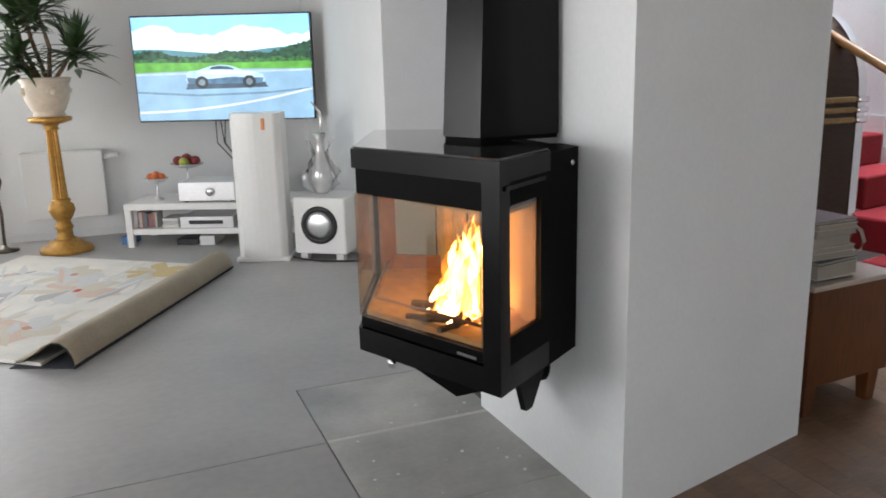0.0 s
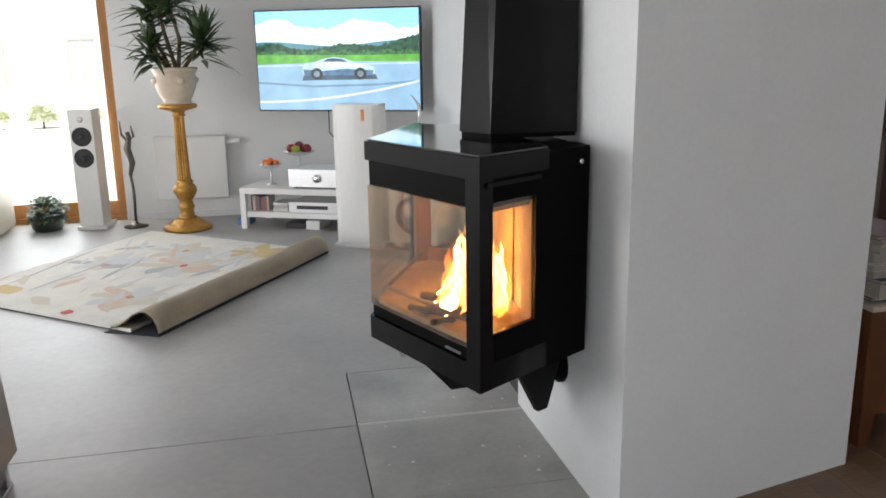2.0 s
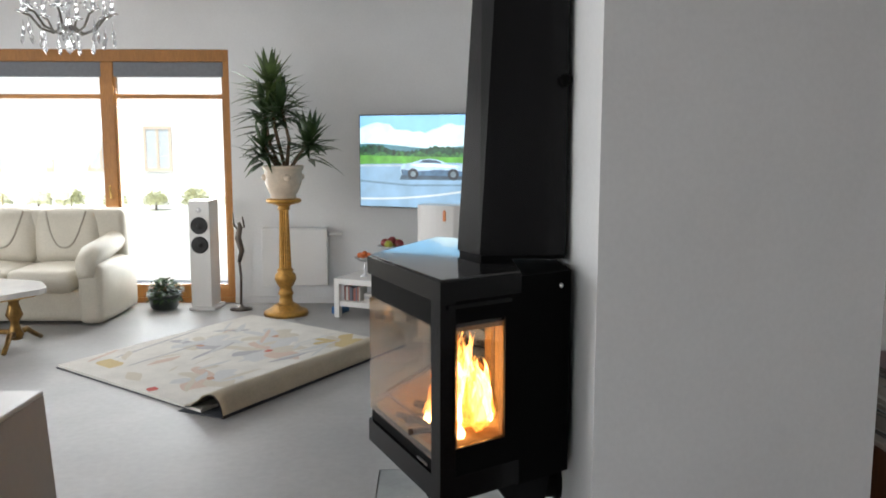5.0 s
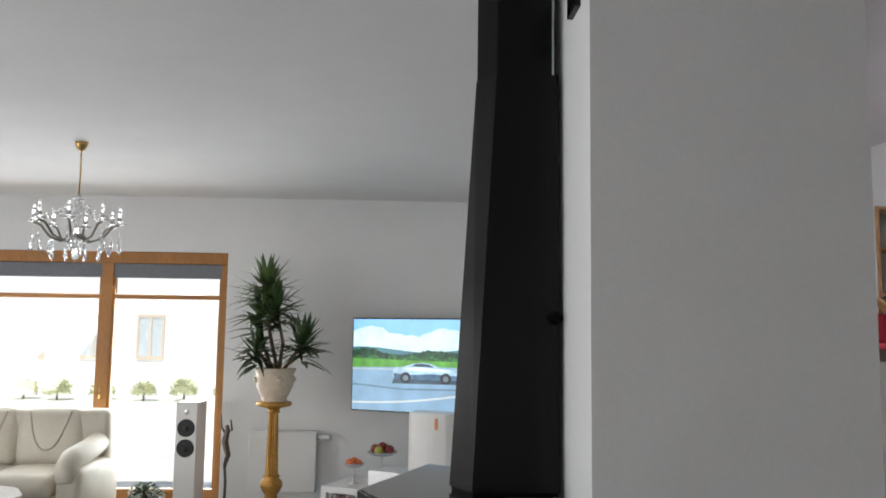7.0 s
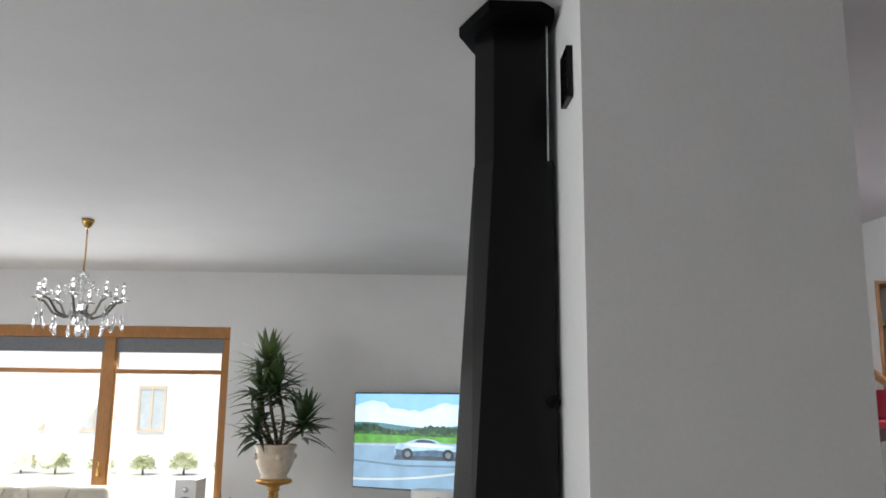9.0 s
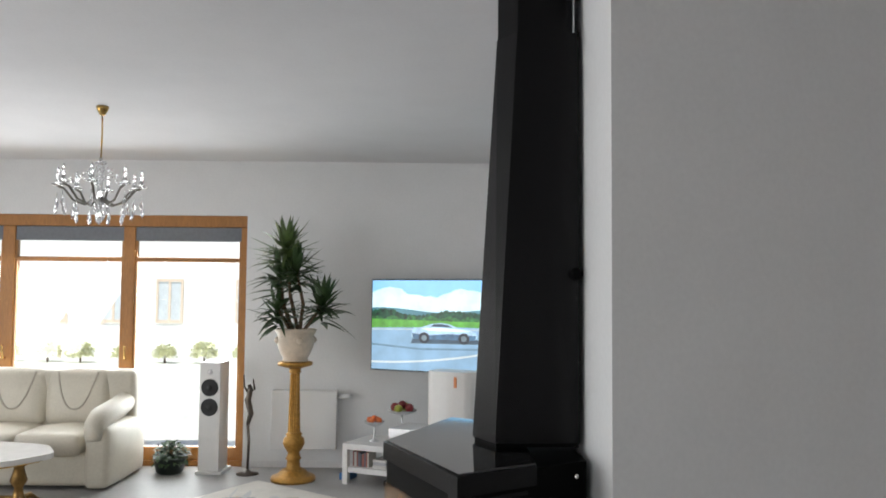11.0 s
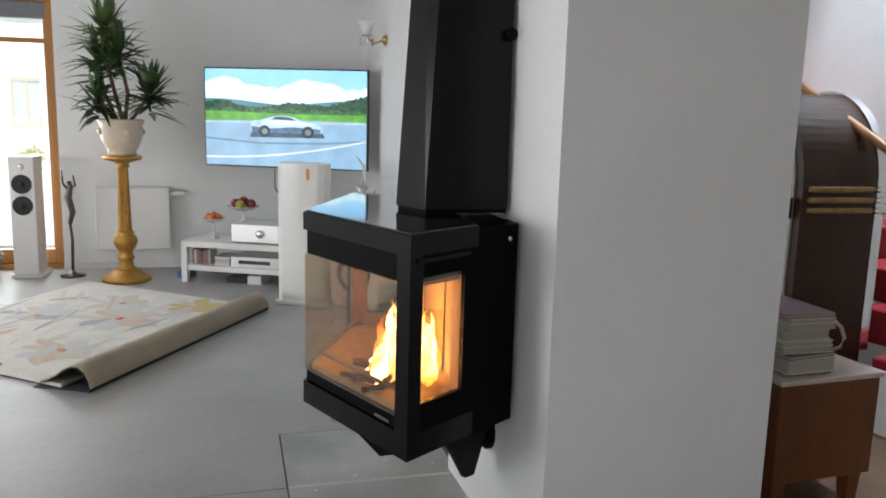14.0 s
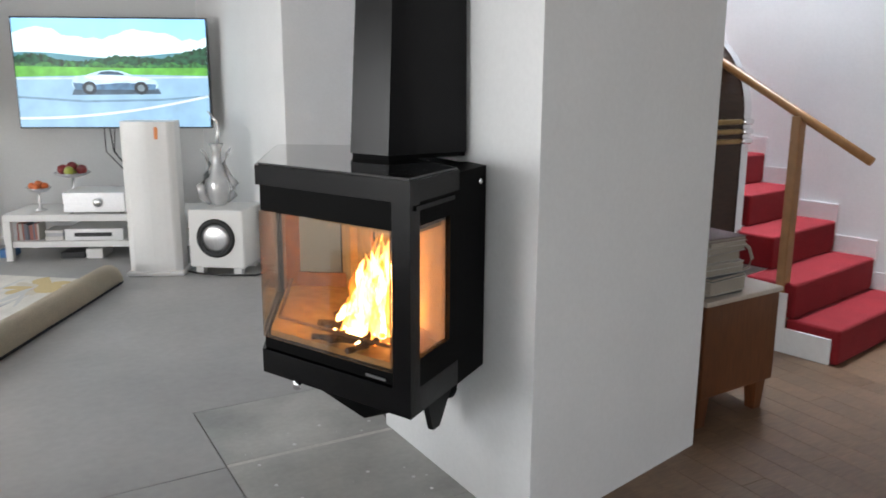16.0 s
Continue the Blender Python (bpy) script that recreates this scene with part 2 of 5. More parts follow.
def lathe(profile, segs=32, bm=None, centre=(0, 0)):
    """A turned body: profile rows are (radius, height), from bottom to top."""
    out = bm or bmesh.new()
    rings = []
    for r, z in profile:
        rings.append([out.verts.new((centre[0] + r * math.cos(6.28319 * k / segs), centre[1] + r * math.sin(6.28319 * k / segs), z)) for k in range(segs)])
    for a, b in zip(rings, rings[1:]):
        for k in range(segs):
            out.faces.new((a[k], a[(k + 1) % segs], b[(k + 1) % segs], b[k]))
    out.faces.new(rings[0][::-1])
    out.faces.new(rings[-1])
    return out


def tube(points, radius, segs=10, bm=None):
    """A round bar through points; radius is one number or one for each point."""
    out = bm or bmesh.new()
    pts = [Vector(p) for p in points]
    radii = radius if isinstance(radius, (list, tuple)) else [radius] * len(pts)
    rings = []
    for i, p in enumerate(pts):
        d = (pts[min(i + 1, len(pts) - 1)] - pts[max(i - 1, 0)]).normalized()
        a = d.cross(Vector((0, 0, 1)) if abs(d.z) < 0.95 else Vector((1, 0, 0))).normalized()
        b = d.cross(a)
        rings.append([out.verts.new(p + radii[i] * (a * math.cos(6.28319 * k / segs) + b * math.sin(6.28319 * k / segs))) for k in range(segs)])
    for a, b in zip(rings, rings[1:]):
        for k in range(segs):
            out.faces.new((a[k], a[(k + 1) % segs], b[(k + 1) % segs], b[k]))
    out.faces.new(rings[0][::-1])
    out.faces.new(rings[-1])
    return out


def ball(centre, r, squash=1.0, segs=14, bm=None):
    out = bm or bmesh.new()
    m = Matrix.LocRotScale(centre, None, (r, r, r * squash))
    bmesh.ops.create_uvsphere(out, u_segments=segs, v_segments=max(6, segs // 2), radius=1, matrix=m)
    return out


def slab_between(a, b, z0, z1, thick, r=0.0):
    """An upright panel from plan point a to b, its thickness on the left of that way."""
    a, b = Vector(a), Vector(b)
    d = (b - a).normalized()
    n = Vector((-d.y, d.x)) * thick
    return prism([tuple(a), tuple(b), tuple(b + n), tuple(a + n)], z0, z1, r)


def turned(bm, m):
    bmesh.ops.transform(bm, matrix=m, verts=bm.verts)
    return bm


# ---------------------------------------------------------------- the large structure
def ceiling_height(y):
    return 3.1 - 0.0263 * y


WIN_Y, WALL_T = 7.93, 0.36
BEND = (-0.72, WIN_Y)
NICHE = (0.88, WIN_Y)
CORNER = (0.88, 5.68)
ALONG = Vector((0.909, -0.417))          # the bench and television stand at this slant
STAIR_O, STAIR_E, STAIR_D = Vector((2.70, 2.97)), Vector((0.98, 0.199)), Vector((-0.199, 0.98))
FLANK_A, FLANK_B = STAIR_O + 0.95 * STAIR_E - 6.3 * STAIR_D, STAIR_O + 0.95 * STAIR_E + 3.2 * STAIR_D


def wall(name, outline, z0=0.0, z1=3.2, label="smooth white plastered room wall"):
    return setting(name, prism(outline, z0, z1), PLASTER, label, "wall")


# window wall with one wide opening
wall("wall_window_right", [(-1.76, WIN_Y), BEND, (-0.62, WIN_Y + WALL_T), (-1.76, WIN_Y + WALL_T)])
wall("wall_window_left", [(-6.5, WIN_Y), (-5.2, WIN_Y), (-5.2, WIN_Y + WALL_T), (-6.5, WIN_Y + WALL_T)])
wall("wall_window_lintel", [(-5.2, WIN_Y), (-1.76, WIN_Y), (-1.76, WIN_Y + WALL_T), (-5.2, WIN_Y + WALL_T)], 2.365)
wall("wall_television", [BEND, NICHE, (1.14, WIN_Y + WALL_T), (-0.62, WIN_Y + WALL_T)])
wall("wall_niche", [NICHE, CORNER, (1.14, 5.68), (1.14, WIN_Y + WALL_T)])
wall("wall_passage", [(1.14, 5.68), (3.3, 5.68), (3.3, 5.95), (1.14, 5.95)], 0, 5.2)
wall("wall_stairs", [tuple(FLANK_A), tuple(FLANK_A + 0.25 * STAIR_E), tuple(FLANK_B + 0.25 * STAIR_E), tuple(FLANK_B)], 0, 5.2)
for i, (x0, x1, z0, z1) in enumerate(((-6.75, -4.2, 0, 3.4), (-0.6, 5.3, 0, 3.4), (-4.2, -0.6, 2.35, 3.4), (-4.2, -0.6, 0, 0.25))):
    wall("wall_back_%d" % (i + 1), [(x0, -3.25), (x1, -3.25), (x1, -3.0), (x0, -3.0)], z0, z1)
for i, (y0, y1, z0, z1) in enumerate(((-3.25, -0.7, 0, 3.4), (4.7, 8.29, 0, 3.4), (-0.7, 4.7, 2.25, 3.4), (-0.7, 4.7, 0, 0.25))):
    wall("wall_side_%d" % (i + 1), [(-6.75, y0), (-6.5, y0), (-6.5, y1), (-6.75, y1)], z0, z1)
# the free-standing chimney block that carries the stove
CHIM = [(0.530, 2.461), (1.457, 2.685), (1.457, 3.42), (0.505, 3.42)]
setting("chimney_wall", prism(CHIM, 0, 3.2, 0.005, seg=3), PLASTER, "free-standing white plastered chimney wall behind the stove", "chimney wall")


def ceiling_sheet(name, outline):
    bm = bmesh.new()
    lo = [bm.verts.new((x, y, ceiling_height(y))) for x, y in outline]
    hi = [bm.verts.new((x, y, 3.45)) for x, y in outline]
    bm.faces.new(lo[::-1]), bm.faces.new(hi)
    for i in range(len(lo)):
        j = (i + 1) % len(lo)
        bm.faces.new((lo[i], lo[j], hi[j], hi[i]))
    return setting(name, bm, CEILING, "plain white painted ceiling", "ceiling")


ceiling_sheet("ceiling", [(-6.7, -3.2), (5.2, -3.2), (5.2, 3.2), (2.75, 3.2), (2.75, 4.6), (5.2, 4.6), (5.2, 8.3), (-6.7, 8.3)])
# unseen shaft added around the stair lamp; keeps its light off the passage
setting("light_shaft_lid", box(2.5, 2.95, 5.2, 5.2, 4.85, 5.4), CEILING, "unseen white lid on the light shaft added over the stairs", "ceiling")
wall("light_shaft_front", [(2.55, 3.0), (5.2, 3.0), (5.2, 3.198), (2.55, 3.198)], 3.4, 5.2)
wall("light_shaft_rear", [(2.55, 4.602), (5.2, 4.602), (5.2, 4.8), (2.55, 4.8)], 3.4, 5.2)
wall("light_shaft_side", [(2.55, 3.198), (2.748, 3.198), (2.748, 4.602), (2.55, 4.602)], 3.4, 5.2)

# floor
base = setting("floor", box(-6.6, -3.1, -0.30, 5.2, 8.28, -0.012), JOINT, "dark bed under the floor slabs and their joints", "floor")


def floor_piece(name, outline, material, top=0.0):
    ob = part(name, prism(outline, -0.0125, top, 0.002, seg=1), material, base)
    return ob


floor_piece("slab", [(-6.6, 3.20), (-0.1585, 3.366), (-0.1585, 3.904), (0.93, 3.904), (0.93, 8.28), (-6.6, 8.28)], SLAB)
floor_piece("slab", [(-6.6, -3.1), (-0.1585, -3.1), (-0.1585, 3.361), (-6.6, 3.195)], SLAB)
floor_piece("hearth_tile", [(-0.153, 3.385), (0.53, 3.385), (0.53, 3.899), (-0.153, 3.899)], HEARTH)
floor_piece("pale_joint", [(-0.153, 3.362), (0.53, 3.362), (0.53, 3.384), (-0.153, 3.384)], PALE_JOINT, -0.0005)
floor_piece("hearth_tile", [(-0.153, 2.80), (0.53, 2.80), (0.53, 3.361), (-0.153, 3.361)], HEARTH)
floor_piece("hearth_tile", [(-0.153, 2.20), (0.53, 2.20), (0.53, 2.797), (-0.153, 2.797)], HEARTH)
floor_piece("hearth_tile", [(-0.153, -3.1), (0.53, -3.1), (0.53, 2.197), (-0.153, 2.197)], HEARTH)


def hearth_crumbs():
    """Small flakes of plaster left on the hearth tiles."""
    rnd = random.Random(41)
    bm = bmesh.new()
    for _ in range(30):
        x, y, r = rnd.uniform(-0.12, 0.46), rnd.uniform(2.55, 3.86), rnd.choice((0.002, 0.003, 0.004, 0.007))
        ball((x, y, r * 0.3), r, 0.4, 6, bm)
    tagged(link("plaster_crumbs", bm, STAIR_WHITE), "small white plaster crumbs scattered on the hearth tiles", "crumbs", kind="stuff")


hearth_crumbs()


# garden window: three tall units side by side
def garden_window():
    w = tagged(new("window_1"), "brown wooden patio windows with part-lowered grey blinds", "window", kind="structure")
    y0, y1 = WIN_Y + 0.02, WIN_Y + 0.10
    part("sill", box(-5.2, y0 - 0.01, 0, -1.76, y1 + 0.12, 0.05, 0.006), OAK, w)
    part("head", box(-5.2, y0, 2.255, -1.76, y1, 2.365, 0.006), OAK, w)
    for x, half in ((-1.79, 0.03), (-2.885, 0.056), (-4.03, 0.06), (-5.17, 0.03)):
        part("post", box(x - half, y0, 0.05, x + half, y1, 2.255, 0.008), OAK, w)
    for a, b in ((-2.829, -1.82), (-3.97, -2.941), (-5.14, -4.09)):
        sash = part("sash", box(a, y0 + 0.01, 0.05, b, y1 - 0.01, 0.175, 0.008), OAK, w)
        part("transom", box(a, y0 + 0.015, 1.918, b, y1 - 0.01, 1.962, 0.006), OAK, sash)
        for e in (a, b):
            s = 0.018 if e == a else -0.018
            part("stile", box(min(e, e + s), y0 + 0.012, 0.175, max(e, e + s), y1 - 0.012, 2.12, 0.004), OAK, sash)
        part("blind_box", box(a, y0 + 0.012, 2.12, b, y1 + 0.02, 2.253, 0.006), mat("blind_grey", (0.17, 0.18, 0.20), 0.6, grain=0.08, scale=30), sash, "grey rolled blind under the window head")
        pane = part("pane", box(a + 0.02, y0 + 0.045, 0.178, b - 0.02, y0 + 0.053, 1.916), CLEAR_GLASS, sash)
        pane.visible_shadow = False
        pane2 = part("pane", box(a + 0.02, y0 + 0.045, 1.964, b - 0.02, y0 + 0.053, 2.118), CLEAR_GLASS, sash)
        pane2.visible_shadow = False
    for x in (-2.885, -4.03):
        handle = tube([(x, y0, 1.0), (x, y0 - 0.045, 1.0), (x, y0 - 0.05, 1.12)], 0.011)
        part("handle", handle, BRASS, w, "brass window handle", True)


garden_window()
# unseen window, added around the back fill lamp
behind = tagged(new("added_window"), "unseen brown window added behind the view for fill light", "window", kind="structure")
for name, b in (("head", (-4.2, -3.2, 2.27, -0.6, -3.06, 2.35)), ("sill", (-4.2, -3.2, 0.25, -0.6, -3.06, 0.32)), ("post", (-4.2, -3.2, 0.32, -4.12, -3.08, 2.27)), ("post", (-0.68, -3.2, 0.32, -0.6, -3.08, 2.27)), ("post", (-2.45, -3.2, 0.32, -2.35, -3.08, 2.27))):
    part(name, box(*b, 0.006), OAK, behind)

beside = tagged(new("window_3"), "brown wooden window in the side wall", "window", kind="structure")
for name, b in (("head", (-6.7, -0.7, 2.17, -6.56, 4.7, 2.25)), ("sill", (-6.7, -0.7, 0.25, -6.56, 4.7, 0.32)), ("post", (-6.7, -0.7, 0.32, -6.58, -0.62, 2.17)), ("post", (-6.7, 4.62, 0.32, -6.58, 4.7, 2.17)), ("post", (-6.7, 1.05, 0.32, -6.58, 1.15, 2.17)), ("post", (-6.7, 2.85, 0.32, -6.58, 2.95, 2.17))):
    part(name, box(*b, 0.006), OAK, beside)

# skirting
for a, b in (((-1.76, WIN_Y), BEND), (BEND, NICHE)):
    setting("baseboard", slab_between(a, b, 0.0, 0.06, -0.012, 0.003), STAIR_WHITE, "low white painted skirting board", "skirting board")

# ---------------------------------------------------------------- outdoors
# outdoor colours are lightened to stand in for the glare of overexposure
GRASS = mat("glare_grass", (0.78, 0.78, 0.71), 0.95, grain=0.1, scale=8, bump=0.2, stain=0.08)
PAVING = mat("glare_paving", (0.74, 0.73, 0.70), 0.9, grain=0.06, scale=12, stain=0.1)
RENDER_WALL = mat("cream_render", (0.90, 0.89, 0.88), 0.9, grain=0.04, scale=20, stain=0.04)
ROOF = mat("glare_roof_tile", (0.55, 0.46, 0.42), 0.8, grain=0.2, scale=10, bump=0.3)
setting("ground", box(-120, 8.3, -0.6, 120, 400, -0.16), GRASS, "sunlit lawn outside the windows, its colour lightened for glare", "lawn")
setting("pavement", box(-14, 8.3, -0.16, 6, 12.2, -0.12), PAVING, "paved terrace outside the windows, its colour lightened for glare", "terrace")


# frame and pane colours are paled to carry the outdoor glare
FAR_FRAME = mat("glare_frame", (0.74, 0.60, 0.48), 0.6, grain=0.1, scale=20)
FAR_PANE = mat("glare_pane", (0.62, 0.66, 0.70), 0.3, grain=0.1, scale=4)


def neighbour_house():
    h = thing("house", pose(-8.2, 28.0, -0.16), "low cream rendered house with brown framed windows", "house")
    part("wall", box(-11, 0, 0, 11, 8, 4.1), RENDER_WALL, h)
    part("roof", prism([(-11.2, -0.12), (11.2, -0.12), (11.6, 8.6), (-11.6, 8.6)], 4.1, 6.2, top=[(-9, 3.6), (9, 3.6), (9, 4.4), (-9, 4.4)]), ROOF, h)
    for x in (-8.6, -6.4, -4.3, -2.7, -0.8, 1.9, 4.3, 6.4, 8.8):
        wf = bmesh.new()
        for b in ((x - 0.46, -0.05, 0.75, x + 0.46, 0.04, 0.85), (x - 0.46, -0.05, 2.15, x + 0.46, 0.04, 2.25), (x - 0.46, -0.05, 0.85, x - 0.38, 0.04, 2.15), (x + 0.38, -0.05, 0.85, x + 0.46, 0.04, 2.15), (x - 0.04, -0.05, 0.85, x + 0.04, 0.04, 2.15)):
            box(*b, bm=wf)
        win = part("window", wf, FAR_FRAME, h, "brown wooden window frame, its colour paled for glare")
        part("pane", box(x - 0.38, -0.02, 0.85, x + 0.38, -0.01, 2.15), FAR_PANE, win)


neighbour_house()


def shrub(x, y, r, seed):
    rnd = random.Random(seed)
    bm = bmesh.new()
    for _ in range(420):
        a, u, q = rnd.uniform(0, 6.283), rnd.uniform(-0.2, 1), rnd.uniform(0.55, 1)
        c = Vector((math.cos(a) * math.sqrt(max(0, 1 - u * u)) * r * q, math.sin(a) * math.sqrt(max(0, 1 - u * u)) * r * q, r * 0.62 + u * r * q))
        d = Vector((rnd.uniform(-1, 1), rnd.uniform(-1, 1), rnd.uniform(-0.4, 1))).normalized()
        s = d.cross(Vector((0.3, 0.5, 0.8))).normalized() * r * 0.13
        e = d * r * 0.3
        bm.faces.new([bm.verts.new(c), bm.verts.new(c + e * 0.5 + s), bm.verts.new(c + e), bm.verts.new(c + e * 0.5 - s)])
    t = thing("garden_shrub", pose(x, y, -0.16), "small yellow-green clipped garden shrub on the lawn", "shrub", "row of garden shrubs")
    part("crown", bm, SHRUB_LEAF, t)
    part("stem", tube([(0, 0, 0), (0.01, 0, r)], [0.03, 0.015], 8), BARK, t)


# leaf colour raised well above a real leaf, for the same glare
SHRUB_LEAF = mat("glare_shrub_leaf", (0.80, 0.80, 0.52), 0.7, grain=0.15, scale=20, stain=0.2)
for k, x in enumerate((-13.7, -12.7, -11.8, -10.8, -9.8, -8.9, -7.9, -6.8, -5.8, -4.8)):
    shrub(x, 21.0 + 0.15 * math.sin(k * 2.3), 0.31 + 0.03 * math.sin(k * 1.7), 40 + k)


# ---------------------------------------------------------------- the stove
AX = 2.93                                     # its middle, measured along the chimney wall


def mirror(poly):
    """A plan outline from its near half: the other half mirrored across the stove's middle."""
    return poly + [(x, 2 * AX - y) for x, y in poly[::-1] if abs(y - AX) > 1e-4]


def lerp2(a, b, k):
    return (a[0] + (b[0] - a[0]) * k, a[1] + (b[1] - a[1]) * k)


NOSE, SHOULDER, HIP, REAR = (-0.132, AX), (0.10, 2.405), (0.335, 2.565), (0.500, 2.70)


def inset(p, k):
    c = (0.22, AX)
    return lerp2(p, c, k)


def stove():
    s = thing("wood_stove", pose(0, 0, 0), "black steel wall-hung wood stove with prow-shaped glass, fire burning", "wood stove")
    body = mirror([HIP, SHOULDER, NOSE])
    inner = mirror([inset(HIP, 0.10), inset(SHOULDER, 0.07), inset(NOSE, 0.07)])
    # top: a rim with a polished plate let into it
    part("top_rim", prism(body, 1.082, 1.138, 0.004), STEEL, s)
    part("top_plate", prism(mirror([inset(HIP, 0.02), inset(SHOULDER, 0.03), inset(NOSE, 0.03)]), 1.1385, 1.1445, 0.002), TOP_GLASS, s, "polished black top plate")
    part("upper_band", prism(mirror([inset(HIP, 0.05), inset(SHOULDER, 0.03), inset(NOSE, 0.035)]), 1.005, 1.083, 0.003), DARK_STEEL, s)
    part("vent_slot", slab_between(lerp2(SHOULDER, HIP, 0.08), lerp2(SHOULDER, HIP, 0.86), 1.062, 1.074, -0.006), STEEL, s)
    # foot of the body
    part("base_pan", prism(body, 0.512, 0.585, 0.004), STEEL, s)
    part("lower_band", prism(mirror([inset(HIP, 0.04), inset(SHOULDER, 0.025), inset(NOSE, 0.03)]), 0.588, 0.622, 0.003), DARK_STEEL, s)
    part("badge", slab_between(lerp2(SHOULDER, NOSE, 0.15), lerp2(SHOULDER, NOSE, 0.27), 0.599, 0.606, 0.003), mat("badge_grey", (0.16, 0.16, 0.16), 0.4, 0.6), s, "small grey badge bar")
    # corner posts and side frames
    for m in (1, -1):
        def at(p):
            return (p[0], p[1] if m == 1 else 2 * AX - p[1])
        k1, k2 = lerp2(SHOULDER, NOSE, 0.105), lerp2(SHOULDER, HIP, 0.18)
        post = [at(p) for p in (SHOULDER, k1, inset(k1, 0.06), inset(k2, 0.06), k2)]
        part("corner_post", prism(post, 0.585, 1.082, 0.003), STEEL, s)
        # strip added inside the black post; its brown carries the firelight
        part("firelit_strip", prism([at(p) for p in (inset(k1, 0.063), inset(k2, 0.063), inset(k2, 0.10), inset(k1, 0.10))], 0.625, 1.0, 0.001), BROWN_LINING, s)
        a, b, c = k2, lerp2(SHOULDER, HIP, 0.80), HIP
        part("side_stile", prism([at(p) for p in (b, c, inset(c, 0.06), inset(b, 0.05))], 0.585, 1.082, 0.003), DARK_STEEL, s)
        part("side_rail", prism([at(p) for p in (a, b, inset(b, 0.05), inset(a, 0.05))], 0.585, 0.665, 0.002), DARK_STEEL, s)
        part("side_rail", prism([at(p) for p in (a, b, inset(b, 0.05), inset(a, 0.05))], 1.02, 1.082, 0.002), DARK_STEEL, s)
        g = part("side_glass", prism([at(p) for p in (inset(a, 0.02), inset(b, 0.02), inset(b, 0.035), inset(a, 0.035))], 0.666, 1.019), STOVE_GLASS, s)
        g.visible_shadow = False
        g = part("front_glass", prism([at(p) for p in (inset(k1, 0.015), inset(NOSE, 0.015), inset(NOSE, 0.032), inset(k1, 0.032))], 0.623, 1.004), STOVE_GLASS, s)
        g.visible_shadow = False
        # the rear box against the wall, set a little back from the side
        rb = [at(p) for p in (lerp2(HIP, (0.22, AX), 0.03), (REAR[0], REAR[1] - 0.01), (REAR[0], 2.80), (0.30, 2.80))]
        part("rear_box", prism(rb, 0.50, 1.128, 0.004), DARK_STEEL, s)
        part("bolt", ball(at((0.465, 2.668)) + (1.085,), 0.009), CHROME, s, "small chrome bolt", True)
        # fire lining
        part("lining", prism([at(p) for p in ((0.302, 2.575), (0.326, 2.575), (0.326, AX), (0.302, AX))], 0.622, 1.0), BRICK_LINING, s)
        part("lining", prism([at(p) for p in (inset(b, 0.06), inset(HIP, 0.06), (0.32, 2.66), (0.28, 2.64))], 0.622, 1.0), BRICK_LINING, s)
    part("bed_wall", prism([(x, 2 * AX - y) for x, y in (inset(lerp2(SHOULDER, HIP, 0.1), 0.10), inset(HIP, 0.10), inset(HIP, 0.14), inset(lerp2(SHOULDER, HIP, 0.1), 0.14))], 0.64, 0.69, 0.003), BROWN_LINING, s, "sooty brown plate beside the fire bed")
    part("rear_panel", prism([(0.345, 2.66), (0.502, 2.78), (0.502, 3.08), (0.345, 3.20)], 0.506, 1.121, 0.003), DARK_STEEL, s)
    part("fire_bed", prism(mirror([inset(HIP, 0.10), inset(SHOULDER, 0.09), inset(NOSE, 0.08)]), 0.6225, 0.640, 0.002), BRICK_LINING, s)
    part("baffle", prism(mirror([inset(HIP, 0.10), inset(SHOULDER, 0.12), inset(NOSE, 0.3)]), 0.985, 1.0), BRICK_LINING, s)
    # log guard bars on small feet
    for m in (1, -1):
        p, q = lerp2(inset(SHOULDER, 0.16), inset(NOSE, 0.16), 0.08), inset(NOSE, 0.16)
        pts = [(p[0], p[1] if m == 1 else 2 * AX - p[1], 0.675), (q[0], q[1], 0.675)]
        bar = tube(pts, 0.0055, 8)
        part("log_guard", bar, RUST, s, "", True)
    # underside: shallow trough, hinge plate, air pipe, damper knob
    part("trough", prism([(0.07, 2.64), (0.05, 2.93), (0.10, 3.2), (0.44, 3.06), (0.44, 2.80)], 0.43, 0.512, 0.004, top=[(0.14, 2.47), (-0.06, 2.93), (0.14, 3.4), (0.46, 3.1), (0.46, 2.74)]), DARK_STEEL, s)
    plate = bmesh.new()
    tri = [(0.25, 2.62, 0.512), (0.47, 2.77, 0.512), (0.44, 2.86, 0.235), (0.40, 2.83, 0.24)]
    lo = [plate.verts.new(p) for p in tri]
    hi = [plate.verts.new((x - 0.01, y + 0.02, z)) for x, y, z in tri]
    plate.faces.new(lo), plate.faces.new(hi[::-1])
    for i in range(4):
        plate.faces.new((lo[i], lo[(i + 1) % 4], hi[(i + 1) % 4], hi[i]))
    part("bracket_plate", plate, DARK_STEEL, s)
    part("air_pipe", turned(lathe([(0.062, 0), (0.062, 0.10), (0.07, 0.10), (0.07, 0.12)], 24), pose(0.40, 2.95, 0.36, 0, 90, 0)), DARK_STEEL, s, "", True)
    part("damper_knob", turned(lathe([(0.006, 0), (0.006, 0.05), (0.013, 0.055), (0.013, 0.075), (0.008, 0.08)], 14), pose(-0.03, 2.925, 0.515, 180, 0, 0)), CHROME, s, "chrome damper knob", True)
